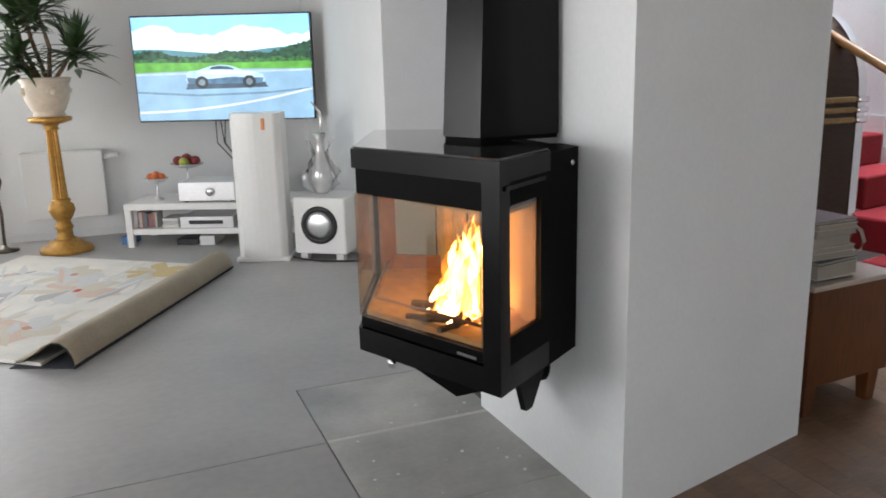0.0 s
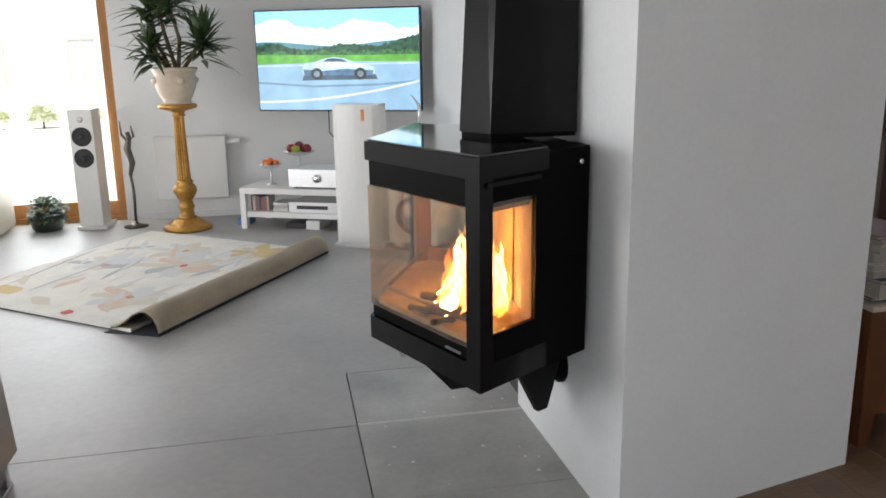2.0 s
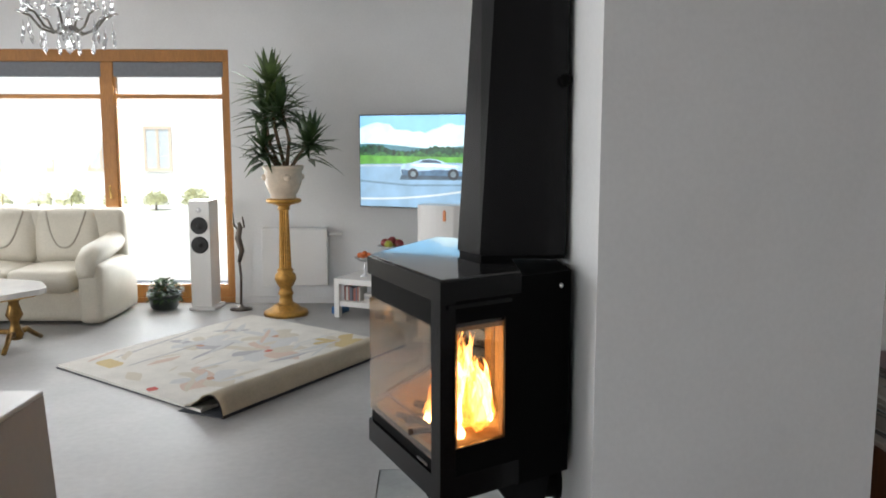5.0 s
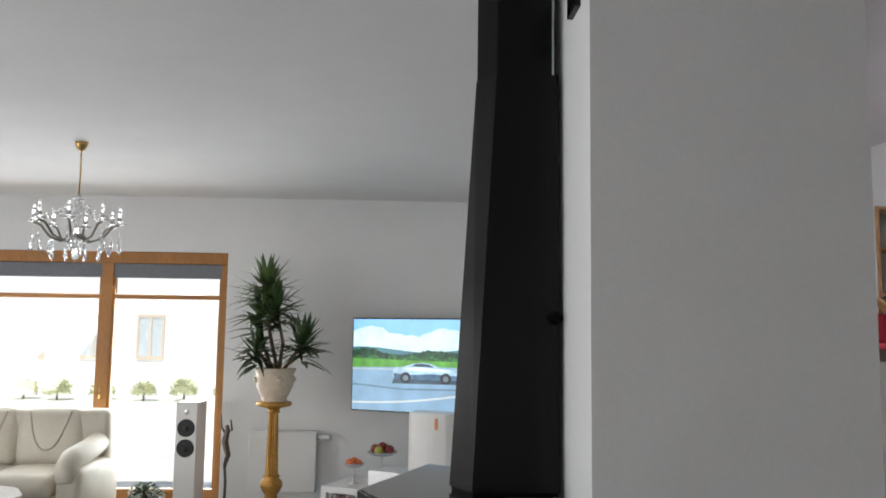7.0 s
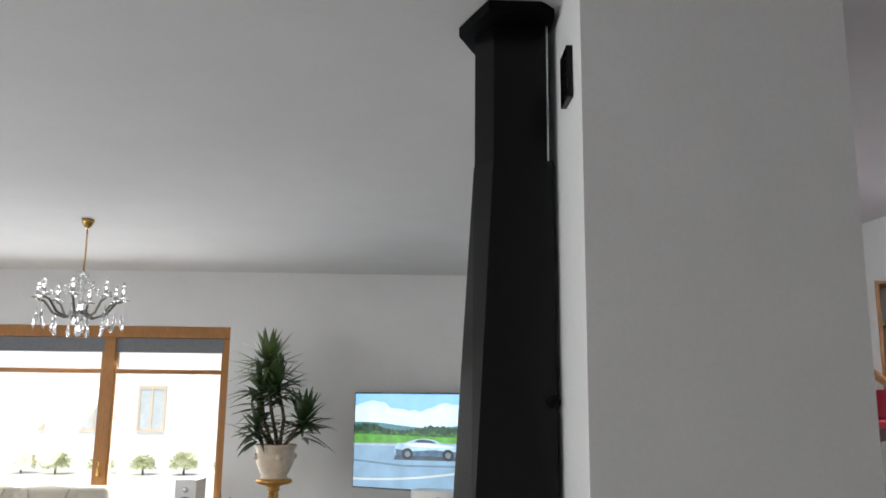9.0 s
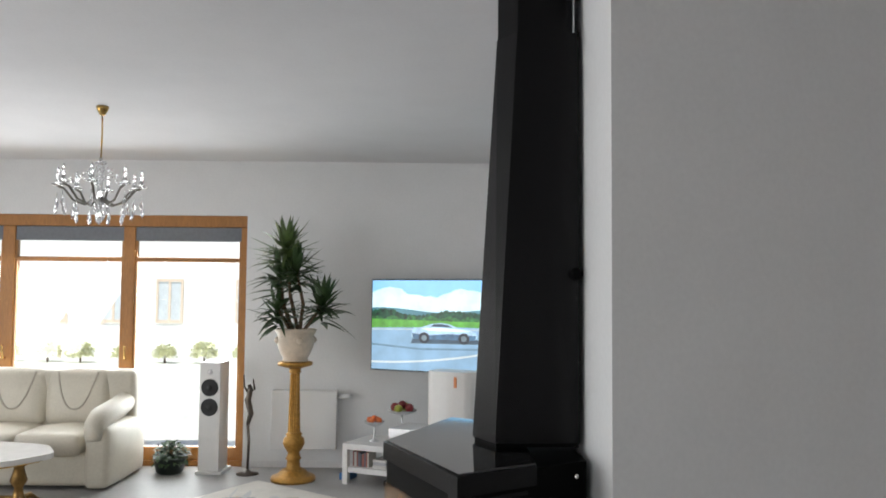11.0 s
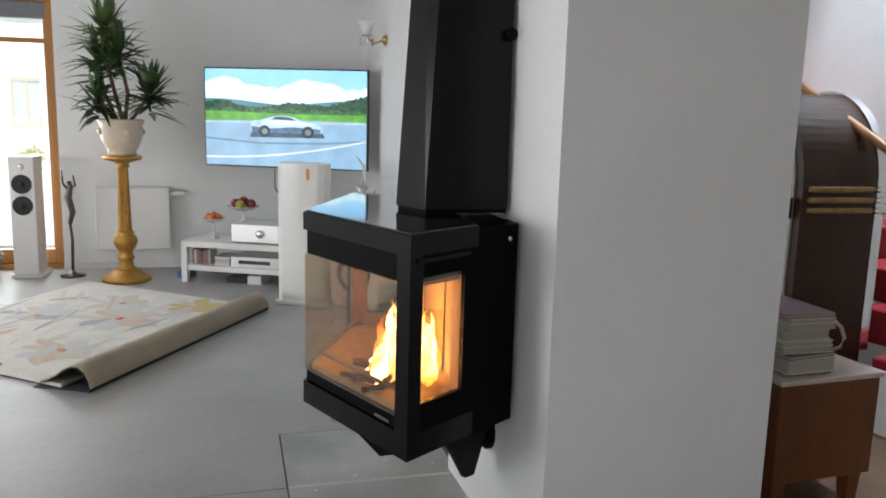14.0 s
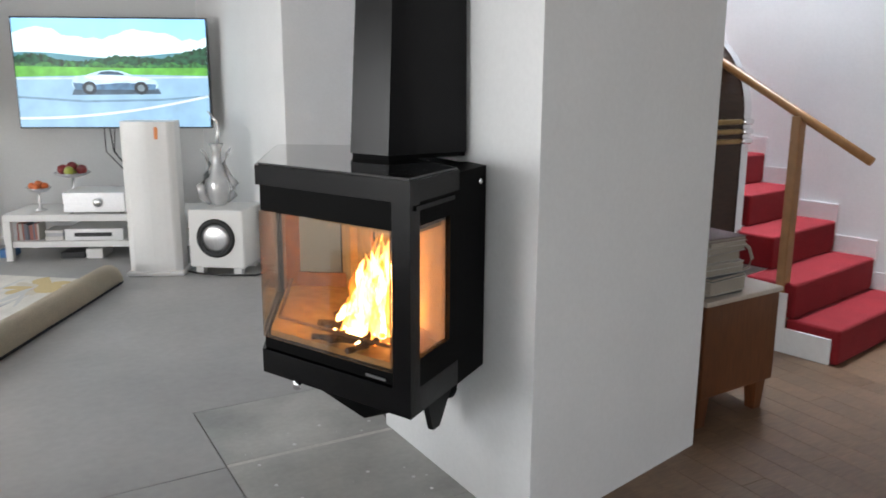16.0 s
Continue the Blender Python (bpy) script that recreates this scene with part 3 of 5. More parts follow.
    # flue cover: tapered six-sided casing, then a straight inner casing to the ceiling plate
    low = mirror([(0.503, 2.81), (0.23, 2.80), (0.165, AX)])
    high = mirror([(0.503, 2.835), (0.30, 2.835), (0.240, AX)])
    top = ceiling_height(AX)
    cover = part("flue_cover", prism(low, 1.158, 2.50, 0.004, top=high), STEEL, s)
    part("foot_collar", prism(mirror([(0.50, 2.815), (0.235, 2.806), (0.172, AX)]), 1.1446, 1.158, 0.001), DARK_STEEL, cover)
    part("inner_casing", prism(mirror([(0.497, 2.848), (0.303, 2.843), (0.243, AX)]), 2.50, top - 0.01, 0.003), STEEL, cover)
    part("edge_strip", box(0.484, 2.834, 2.50, 0.490, 2.85, top - 0.02, 0.001), SILVER, cover)
    part("ceiling_plate", prism(mirror([(0.505, 2.775), (0.455, 2.725), (0.275, 2.72), (0.185, AX)]), top - 0.035, top + 0.002, 0.004), DARK_STEEL, cover)
    part("cover_catch", turned(lathe([(0.012, 0), (0.02, 0.006), (0.012, 0.014)], 12), pose(0.49, 2.80, 1.70, 90, 0, 0)), DARK_STEEL, cover)


stove()


def fire_log(p, q, r, seed):
    rnd = random.Random(seed)
    p, q = Vector(p), Vector(q)
    pts = [p + (q - p) * k / 6 + Vector((rnd.uniform(-1, 1), rnd.uniform(-1, 1), rnd.uniform(-1, 1))) * r * 0.25 for k in range(7)]
    tagged(link("fire_log", tube(pts, [r * rnd.uniform(0.75, 1.1) for _ in pts], 9), CHAR), "charred glowing piece of firewood on the fire bed", "firewood", "firewood in the stove")


for k, (p, q, r) in enumerate((((0.00, 2.71, 0.656), (0.20, 2.81, 0.660), 0.015), ((0.03, 2.87, 0.658), (0.21, 2.71, 0.662), 0.016), ((0.07, 2.63, 0.657), (0.20, 2.89, 0.685), 0.014), ((-0.03, 2.77, 0.653), (0.07, 2.67, 0.654), 0.010), ((0.10, 2.91, 0.658), (0.21, 2.98, 0.660), 0.015), ((0.11, 2.75, 0.675), (0.16, 2.88, 0.69), 0.013), ((0.01, 2.61, 0.652), (0.12, 2.65, 0.654), 0.009))):
    fire_log(p, q, r, 7 + k)


FIRE_X, FIRE_Y = 0.16, 2.755


def ember_bed():
    rnd = random.Random(3)
    bm = bmesh.new()
    for _ in range(70):
        a, d = rnd.uniform(0, 6.283), rnd.uniform(0, 1) ** 0.6
        ball((FIRE_X + 0.09 * d * math.cos(a), FIRE_Y + 0.14 * d * math.sin(a), 0.643 + 0.02 * (1 - d)), rnd.uniform(0.004, 0.012), 0.7, 6, bm)
    tagged(link("embers", bm, EMBER), "glowing orange embers under the burning logs", "embers", kind="stuff")


ember_bed()


def fire():
    """Tongues of flame: closed tapering bodies that follow one swaying column as they rise."""
    rnd = random.Random(11)
    f = thing("fire", pose(FIRE_X, FIRE_Y, 0.640), "bright white-yellow fire with orange edges burning over logs", "fire")

    def lean(z):
        return 0.016 * math.sin(17 * z + 0.4) + 0.10 * z, -0.020 + 0.030 * math.sin(15 * z + 0.9) + 0.06 * z

    for k in range(108):
        kind = 0 if k < 52 else 1 if k < 92 else 2
        a, d = rnd.uniform(0, 6.283), rnd.uniform(0, 1) ** 0.6
        if kind == 0:
            x, y, h, w = 0.095 * d * math.cos(a), 0.055 * d * math.sin(a), (0.35 - 0.12 * d) * rnd.uniform(0.5, 1.0), 0.027 * rnd.uniform(0.6, 1.2)
        elif kind == 1:
            x, y, h, w = 0.115 * d * math.cos(a), 0.11 * d * math.sin(a), (0.34 - 0.12 * d) * rnd.uniform(0.6, 1.0), 0.026 * rnd.uniform(0.6, 1.3)
        else:
            x, y, h, w = 0.11 * math.cos(a), 0.17 * math.sin(a), rnd.uniform(0.03, 0.10), 0.013 * rnd.uniform(0.6, 1.2)
        ph, sway = rnd.uniform(0, 6.283), rnd.uniform(0.008, 0.03) * (1 if h > 0.12 else 0.4)
        rows, rad = [], []
        for i in range(13):
            u = i / 12
            lx, ly = lean(h * u)
            grow = min(1.0, h / 0.2)
            rows.append((x * (1 - 0.35 * u) + grow * lx * u + sway * u * math.sin(ph + 7 * u), y * (1 - 0.3 * u) + grow * ly * u + sway * u * math.cos(ph * 1.3 + 6 * u), h * u))
            rad.append(w * (0.5 + 1.9 * u * (1 - u)) * (1 - u) ** 0.8 * (1 + 0.25 * math.sin(ph + 11 * u)) + 0.001)
        part("flame", tube(rows, rad, 9), FLAME if kind != 1 else FLAME_TIP, f, "", True)


fire()
fire_light = new("fire_light", bpy.data.lights.new("fire_light", "POINT"))
fire_light.data.energy, fire_light.data.color, fire_light.data.shadow_soft_size = 24.0, (1.0, 0.54, 0.10), 0.05
fire_light.location = (FIRE_X, FIRE_Y + 0.02, 0.80)
grille = setting("wall_grille", box(0.514, 2.583, 2.64, 0.532, 2.677, 2.79, 0.002), DARK_STEEL, "small dark ventilation grille high on the chimney wall", "grille")
for name, (y0, z0, y1, z1) in (("frame_bar", (2.573, 2.63, 2.583, 2.80)), ("frame_bar", (2.677, 2.63, 2.687, 2.80)), ("frame_bar", (2.583, 2.63, 2.677, 2.64)), ("frame_bar", (2.583, 2.79, 2.677, 2.80))):
    part(name, box(0.506, y0, z0, 0.532, y1, z1, 0.002), STEEL, grille)
for k in range(5):
    part("slat", box(0.508, 2.583, 2.66 + 0.026 * k, 0.514, 2.677, 2.666 + 0.026 * k), DARK_STEEL, grille)


# ---------------------------------------------------------------- television corner
def television():
    tl, tr = Vector((-0.552, 7.722)), Vector((0.767, 7.117))
    mid, d = (tl + tr) / 2, (tr - tl).normalized()
    yaw = math.degrees(math.atan2(d.y, d.x))
    t = thing("television", pose(mid.x, mid.y, 1.352, 0, 0, yaw), "large flat television on the wall showing a car race", "television")
    W, H = 0.725, 0.417
    part("casing", box(-W, 0, -H, W, 0.045, H, 0.006), PLASTIC, t)
    part("mount_plate", box(-0.22, 0.045, -0.16, 0.22, 0.065, 0.16, 0.006), PLASTIC, t)
    arm = part("mount_arm", tube([(0, 0.06, 0), (-0.06, 0.22, 0), (-0.20, 0.33, 0), (-0.235, 0.458, 0)], 0.022, 10), PLASTIC, t, "folding black wall arm")
    part("wall_plate", turned(box(-0.09, -0.012, -0.14, 0.09, 0.0, 0.14, 0.004), pose(-0.235, 0.468, 0, 0, 0, -yaw)), PLASTIC, arm)

    def picture(name, outline, colour, strength, depth, parent, mottle=0.25, scale=12.0):
        bm = bmesh.new()
        bm.faces.new([bm.verts.new((x * (W - 0.012), -0.002 - 0.0006 * depth, z * (H - 0.012))) for x, z in outline])
        return part(name, bm, glow("picture_" + name, colour, strength, mottle, scale), parent)

    screen = picture("screen", [(-1, -1), (1, -1), (1, 1), (-1, 1)], (0.30, 0.66, 1.0), 1.25, 0, t, 0.12, 3)
    screen["label"] = "lit screen with a pale sky, trees and a road"
    rnd = random.Random(5)
    cloud = [(-1 + 2 * k / 24, 0.72 + 0.10 * math.sin(k * 0.5) + rnd.uniform(-0.04, 0.04)) for k in range(25)]
    picture("bright_cloud", [(-1, 0.2), (1, 0.2)] + cloud[::-1], (0.70, 0.92, 1.0), 1.35, 1, screen, 0.18, 5)
    hills = [(-1 + 2 * k / 30, 0.34 + 0.05 * math.sin(k * 0.25 + 1)) for k in range(31)]
    picture("far_hills", [(-1, 0.1), (1, 0.1)] + hills[::-1], (0.12, 0.36, 0.45), 0.8, 2, screen, 0.2, 6)
    ridge = [(-1 + 2 * k / 90, 0.25 + 0.05 * math.sin(k * 0.16) + rnd.uniform(0, 0.05) + 0.16 * max(0, k - 52) / 38 + 0.05 * max(0, 20 - k) / 20) for k in range(91)]
    picture("tree_line", [(-1, 0.02), (1, 0.02)] + ridge[::-1], (0.012, 0.10, 0.045), 0.75, 3, screen, 0.9, 26)
    bushes = [(-1 + 2 * k / 70, 0.15 + rnd.uniform(0, 0.05) + 0.03 * math.sin(k * 0.7)) for k in range(71)]
    picture("hedge", [(-1, 0.02), (1, 0.02)] + bushes[::-1], (0.04, 0.22, 0.05), 0.8, 4, screen, 0.8, 30)
    picture("meadow", [(-1, -0.12), (1, -0.08), (1, 0.11), (0.3, 0.10), (-1, 0.13)], (0.14, 0.52, 0.06), 0.9, 5, screen, 0.35, 9)
    picture("road", [(-1, -1), (1, -1), (1, -0.04), (0.2, -0.02), (-1, -0.07)], (0.30, 0.52, 0.74), 1.05, 6, screen, 0.14, 5)
    picture("road_edge", [(-1, -0.12), (1, -0.08), (1, -0.045), (-1, -0.085)], (0.55, 0.70, 0.80), 1.0, 7, screen, 0.2, 9)
    curve = [(-1 + 2 * k / 20, -0.86 + 0.42 * (k / 20) ** 2) for k in range(21)]
    picture("road_line", curve + [(x, z + 0.045) for x, z in curve[::-1]], (0.80, 0.90, 0.95), 1.0, 7, screen, 0.1, 5)
    picture("tyre_track", [(-1, -0.42), (-0.3, -0.50), (0.5, -0.47), (1, -0.40), (1, -0.43), (0.5, -0.51), (-0.3, -0.54), (-1, -0.46)], (0.18, 0.34, 0.50), 0.9, 7, screen, 0.2, 9)
    # a low silver sports car, seen from its side
    car = [(-0.40, -0.30), (0.44, -0.30), (0.47, -0.22), (0.45, -0.13), (0.36, -0.07), (0.22, -0.045), (0.10, 0.04), (-0.02, 0.065), (-0.14, 0.045), (-0.28, -0.03), (-0.39, -0.05), (-0.42, -0.12), (-0.43, -0.22)]
    picture("car_shadow", [(-0.44, -0.40), (0.50, -0.38), (0.47, -0.28), (-0.41, -0.28)], (0.07, 0.14, 0.22), 0.7, 8, screen, 0.3, 9)
    picture("race_car", car, (0.52, 0.76, 0.96), 1.1, 9, screen, 0.3, 7)
    picture("car_flank", [(-0.40, -0.30), (0.44, -0.30), (0.45, -0.20), (0.10, -0.17), (-0.20, -0.21), (-0.42, -0.17)], (0.10, 0.24, 0.42), 0.8, 10, screen, 0.4, 14)
    picture("car_roof_light", [(-0.30, -0.06), (-0.05, -0.04), (0.24, -0.07), (0.40, -0.11), (0.20, -0.12), (-0.2, -0.11)], (0.85, 0.95, 1.0), 1.2, 10, screen, 0.2, 9)
    picture("car_window", [(-0.16, -0.02), (0.14, -0.03), (0.07, 0.025), (-0.03, 0.045), (-0.12, 0.03)], (0.05, 0.12, 0.2), 0.7, 11, screen, 0.4, 12)
    for cx in (-0.25, 0.29):
        picture("car_wheel", [(cx + 0.075 * math.cos(a * 0.5236), -0.27 + 0.125 * math.sin(a * 0.5236)) for a in range(12)], (0.015, 0.03, 0.05), 0.7, 11, screen)
        picture("wheel_rim", [(cx + 0.038 * math.cos(a * 0.5236), -0.27 + 0.064 * math.sin(a * 0.5236)) for a in range(12)], (0.30, 0.42, 0.5), 0.7, 12, screen)
    return mid, d


TV_MID, TV_DIR = television()


def on_unit(a, b, z=0.0):
    """A pose by the low bench: a metres along its front edge, b metres back from it."""
    o = Vector((-0.75, 7.275)) + ALONG * a + Vector((0.417, 0.909)) * b
    return pose(o.x, o.y, z, 0, 0, math.degrees(math.atan2(ALONG.y, ALONG.x)))


def low_bench():
    t = thing("tv_bench", on_unit(0, 0), "low white television bench with an open shelf", "tv bench")
    L, D = 1.49, 0.50
    part("top", box(0, 0, 0.295, L, D, 0.345, 0.004), WHITE_WOOD, t)
    part("shelf", box(0.05, 0.01, 0.10, L - 0.05, D - 0.01, 0.145, 0.003), WHITE_WOOD, t)
    for x in (0, L - 0.05):
        for y in (0.0, D - 0.05):
            part("leg", box(x, y, 0, x + 0.05, y + 0.05, 0.295, 0.003), WHITE_WOOD, t)


low_bench()


def amplifier():
    t = thing("amplifier", on_unit(0.43, 0.03, 0.345), "silver hi-fi amplifier with a round volume knob", "amplifier")
    part("case", box(0, 0.012, 0.012, 0.44, 0.36, 0.155, 0.004), WHITE_LACQUER, t)
    part("front_plate", box(0, 0, 0.012, 0.44, 0.012, 0.157, 0.003), SILVER, t)
    part("knob", turned(lathe([(0.034, 0), (0.034, 0.018), (0.028, 0.026)], 24), pose(0.25, 0.0, 0.085, 90, 0, 0)), CHROME, t, "", True)
    for x in (0.04, 0.40):
        part("foot", turned(lathe([(0.018, 0), (0.02, 0.012)], 12), pose(x, 0.05, 0)), RUBBER, t)
        part("foot", turned(lathe([(0.018, 0), (0.02, 0.012)], 12), pose(x, 0.30, 0)), RUBBER, t)


amplifier()


def player():
    t = thing("disc_player", on_unit(0.42, 0.03, 0.145), "white and silver disc player on the bench shelf", "disc player")
    part("case", box(0, 0.01, 0, 0.42, 0.33, 0.085, 0.004), WHITE_LACQUER, t)
    part("front_plate", box(0, 0, 0.0, 0.42, 0.01, 0.088, 0.002), SILVER, t)
    part("display", box(0.07, -0.002, 0.03, 0.34, 0.0, 0.06), PLASTIC, t)


player()
rnd = random.Random(21)
x = 0.07
for k in range(9):
    w = rnd.choice((0.014, 0.016, 0.024))
    c = rnd.choice(((0.05, 0.05, 0.06), (0.12, 0.13, 0.16), (0.5, 0.48, 0.44), (0.3, 0.1, 0.08)))
    h = rnd.uniform(0.11, 0.135)
    m = on_unit(x, 0.06, 0.145)
    t = thing("disc_case", m, "upright plastic disc case on the bench shelf", "disc case", "disc cases on the shelf")
    part("sleeve", box(0, 0, 0, w - 0.001, 0.13, h, 0.001), mat("sleeve", c, 0.4, grain=0.1, scale=40), t)
    x += w
for k, (a, z, w, h, c) in enumerate(((0.27, 0.145, 0.13, 0.03, (0.55, 0.53, 0.5)), (0.275, 0.175, 0.125, 0.025, (0.4, 0.4, 0.42)), (0.27, 0.20, 0.13, 0.02, (0.62, 0.6, 0.58)))):
    t = thing("disc_box", on_unit(a, 0.05, z), "flat grey boxed disc set lying on the shelf", "disc box", "boxes on the shelf")
    part("lid", box(0, 0, 0, w, 0.19, h - 0.001, 0.002), mat("disc_box", c, 0.5, grain=0.05, scale=40), t)
t = thing("storage_box", on_unit(0.55, 0.06, 0), "white storage box under the bench", "box")
part("box", box(0, 0, 0, 0.12, 0.25, 0.075, 0.004), WHITE_WOOD, t)
t = thing("game_console", on_unit(0.36, 0.08, 0), "flat black box under the bench", "box")
part("box", box(0, 0, 0, 0.17, 0.2, 0.045, 0.004), PLASTIC, t)
t = thing("blue_box", on_unit(-0.10, 0.12, 0), "small blue carton on the floor beside the bench", "box")
part("carton", box(0, 0, 0, 0.09, 0.16, 0.06, 0.004), mat("blue_card", (0.05, 0.16, 0.36), 0.6, grain=0.1, scale=30), t)


def fruit_dish(m, stem, r, fruits, metal, label):
    t = thing("fruit_dish", m, label, "fruit dish")
    part("stand", lathe([(0.045, 0), (0.045, 0.006), (0.012, 0.02), (0.008, 0.05), (0.014, stem * 0.5), (0.007, stem * 0.7), (0.008, stem)], 20), metal, t, "", True)
    part("dish", lathe([(0.01, stem), (r * 0.6, stem + 0.008), (r, stem + 0.03), (r + 0.006, stem + 0.04), (r - 0.006, stem + 0.037), (r * 0.6, stem + 0.015), (0.01, stem + 0.008)], 28), metal, t, "", True)
    for k, (c, fr) in enumerate(fruits):
        a = k * 6.283 / max(1, len(fruits) - 1)
        d = 0 if k == len(fruits) - 1 else r * 0.55
        part("fruit", ball((d * math.cos(a), d * math.sin(a), stem + 0.03 + fr * 0.7 + (fr * 0.6 if d == 0 else 0)), fr, 0.93), c, t, "", True)


APPLE, PEAR, ORANGE = mat("red_apple", (0.20, 0.02, 0.02), 0.3, grain=0.3, scale=25), mat("green_apple", (0.35, 0.36, 0.05), 0.3, grain=0.2, scale=25), mat("orange_peel", (0.62, 0.14, 0.03), 0.4, grain=0.12, scale=60, bump=0.2)
fruit_dish(on_unit(0.42, 0.30, 0.345), 0.235, 0.125, [(APPLE, 0.042), (PEAR, 0.04), (APPLE, 0.042), (PEAR, 0.038), (APPLE, 0.04)], SILVER, "tall silver footed dish with red and green apples")
fruit_dish(on_unit(0.20, 0.20, 0.345), 0.135, 0.085, [(ORANGE, 0.028), (ORANGE, 0.027), (ORANGE, 0.028), (ORANGE, 0.026), (ORANGE, 0.028)], SILVER, "small silver footed dish with orange fruit")

# cables that hang under the television
for k, (a, b) in enumerate(((0.36, 0.84), (0.40, 0.87), (0.44, 0.90))):
    top = TV_MID + TV_DIR * (a - 0.48) + Vector((0.417, 0.909)) * 0.07
    m0 = on_unit(b, 0.42, 0.35)
    pts = [(top.x, top.y, 0.96), (top.x + 0.02 * math.sin(k * 2), top.y, 0.75), (m0.translation.x + 0.03 * math.cos(k), m0.translation.y, 0.5), (m0.translation.x, m0.translation.y, 0.352)]
    tagged(link("cable", tube(pts, 0.005, 6), PLASTIC, smooth=True), "dark cable hanging from the television to the bench", "cable", "television cables")


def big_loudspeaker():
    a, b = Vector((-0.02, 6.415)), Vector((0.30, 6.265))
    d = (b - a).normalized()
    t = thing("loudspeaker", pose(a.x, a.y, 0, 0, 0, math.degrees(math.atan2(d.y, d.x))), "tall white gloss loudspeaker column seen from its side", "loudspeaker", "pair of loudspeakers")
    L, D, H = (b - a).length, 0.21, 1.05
    outline = [(0.03, 0)] + [(L * k / 8, -0.022 * math.sin(math.pi * k / 8)) for k in range(1, 8)] + [(L - 0.03, 0), (L, 0.03), (L, D - 0.03), (L - 0.03, D), (0.03, D), (0, D - 0.03), (0, 0.03)]
    part("cabinet", prism(outline, 0.03, H, 0.008), WHITE_LACQUER, t)
    part("plinth", box(-0.012, -0.03, 0, L + 0.02, D + 0.02, 0.03, 0.006), WHITE_LACQUER, t)
    # orange reflection on the gloss side, built as a coloured strip
    part("fire_reflection", box(L * 0.66, -0.026, 0.935, L * 0.66 + 0.022, -0.012, 1.015, 0.003), mat("amber_reflection", (0.75, 0.26, 0.08), 0.35), t, "narrow amber strip near the top, standing in for a reflection")
    tagged(link("speaker_cable", tube([(b.x + 0.02, b.y + 0.1, 0.012), (b.x + 0.10, b.y - 0.03, 0.008), (b.x + 0.22, b.y - 0.16, 0.007), (b.x + 0.44, b.y - 0.27, 0.007), (b.x + 0.62, b.y - 0.12, 0.007)], 0.006, 6), PLASTIC, smooth=True), "black loudspeaker cable lying on the floor", "cable")


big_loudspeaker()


def slim_loudspeaker():
    t = thing("loudspeaker", pose(-1.985, 7.58, 0, 0, 0, -4), "slim white floor loudspeaker with two black woofers", "loudspeaker", "pair of loudspeakers")
    part("cabinet", box(-0.095, 0, 0.03, 0.095, 0.25, 1.0, 0.006), WHITE_LACQUER, t)
    part("plinth", box(-0.115, -0.015, 0, 0.125, 0.28, 0.03, 0.005), WHITE_LACQUER, t)
    for z, r in ((0.775, 0.078), (0.60, 0.078)):
        w = part("woofer", turned(lathe([(r, 0), (r, 0.006), (r * 0.86, 0.006), (r * 0.5, -0.012 + 0.012), (r * 0.3, 0.008)], 28), pose(0, 0, z, 90, 0, 0)), RUBBER, t, "black woofer", True)
        part("dust_cap", turned(ball((0, 0, 0.004), 0.022, 0.5), pose(0, -0.004, z, 90, 0, 0)), PLASTIC, w, "", True)
    part("tweeter", turned(lathe([(0.024, 0), (0.024, 0.003), (0.01, 0.005)], 20), pose(0, 0, 0.915, 90, 0, 0)), SILVER, t, "silver tweeter", True)


slim_loudspeaker()


def subwoofer():
    a, b = Vector((0.355, 6.265)), Vector((0.675, 6.025))
    d = (b - a).normalized()
    t = thing("subwoofer", pose(a.x, a.y, 0, 0, 0, math.degrees(math.atan2(d.y, d.x))), "white cube subwoofer with a silver cone in a black ring", "subwoofer")
    W = 0.395
    part("cabinet", box(0, 0, 0.05, W, 0.36, 0.455, 0.012), WHITE_LACQUER, t)
    for x in (0.03, W - 0.09):
        for y in (0.02, 0.28):
            part("foot", box(x, y, 0, x + 0.06, y + 0.06, 0.05, 0.006), WHITE_LACQUER, t)
    ring = part("surround", turned(lathe([(0.135, 0), (0.135, 0.010), (0.118, 0.018), (0.10, 0.010), (0.092, 0.004)], 36), pose(W / 2, 0, 0.26, 90, 0, 0)), RUBBER, t, "black rubber surround", True)
    part("cone", turned(lathe([(0.098, 0.002), (0.098, 0.010), (0.07, 0.016), (0.035, 0.021), (0.005, 0.023)], 36), pose(W / 2, 0, 0.26, 90, 0, 0)), SILVER, ring, "silver cone", True)


subwoofer()


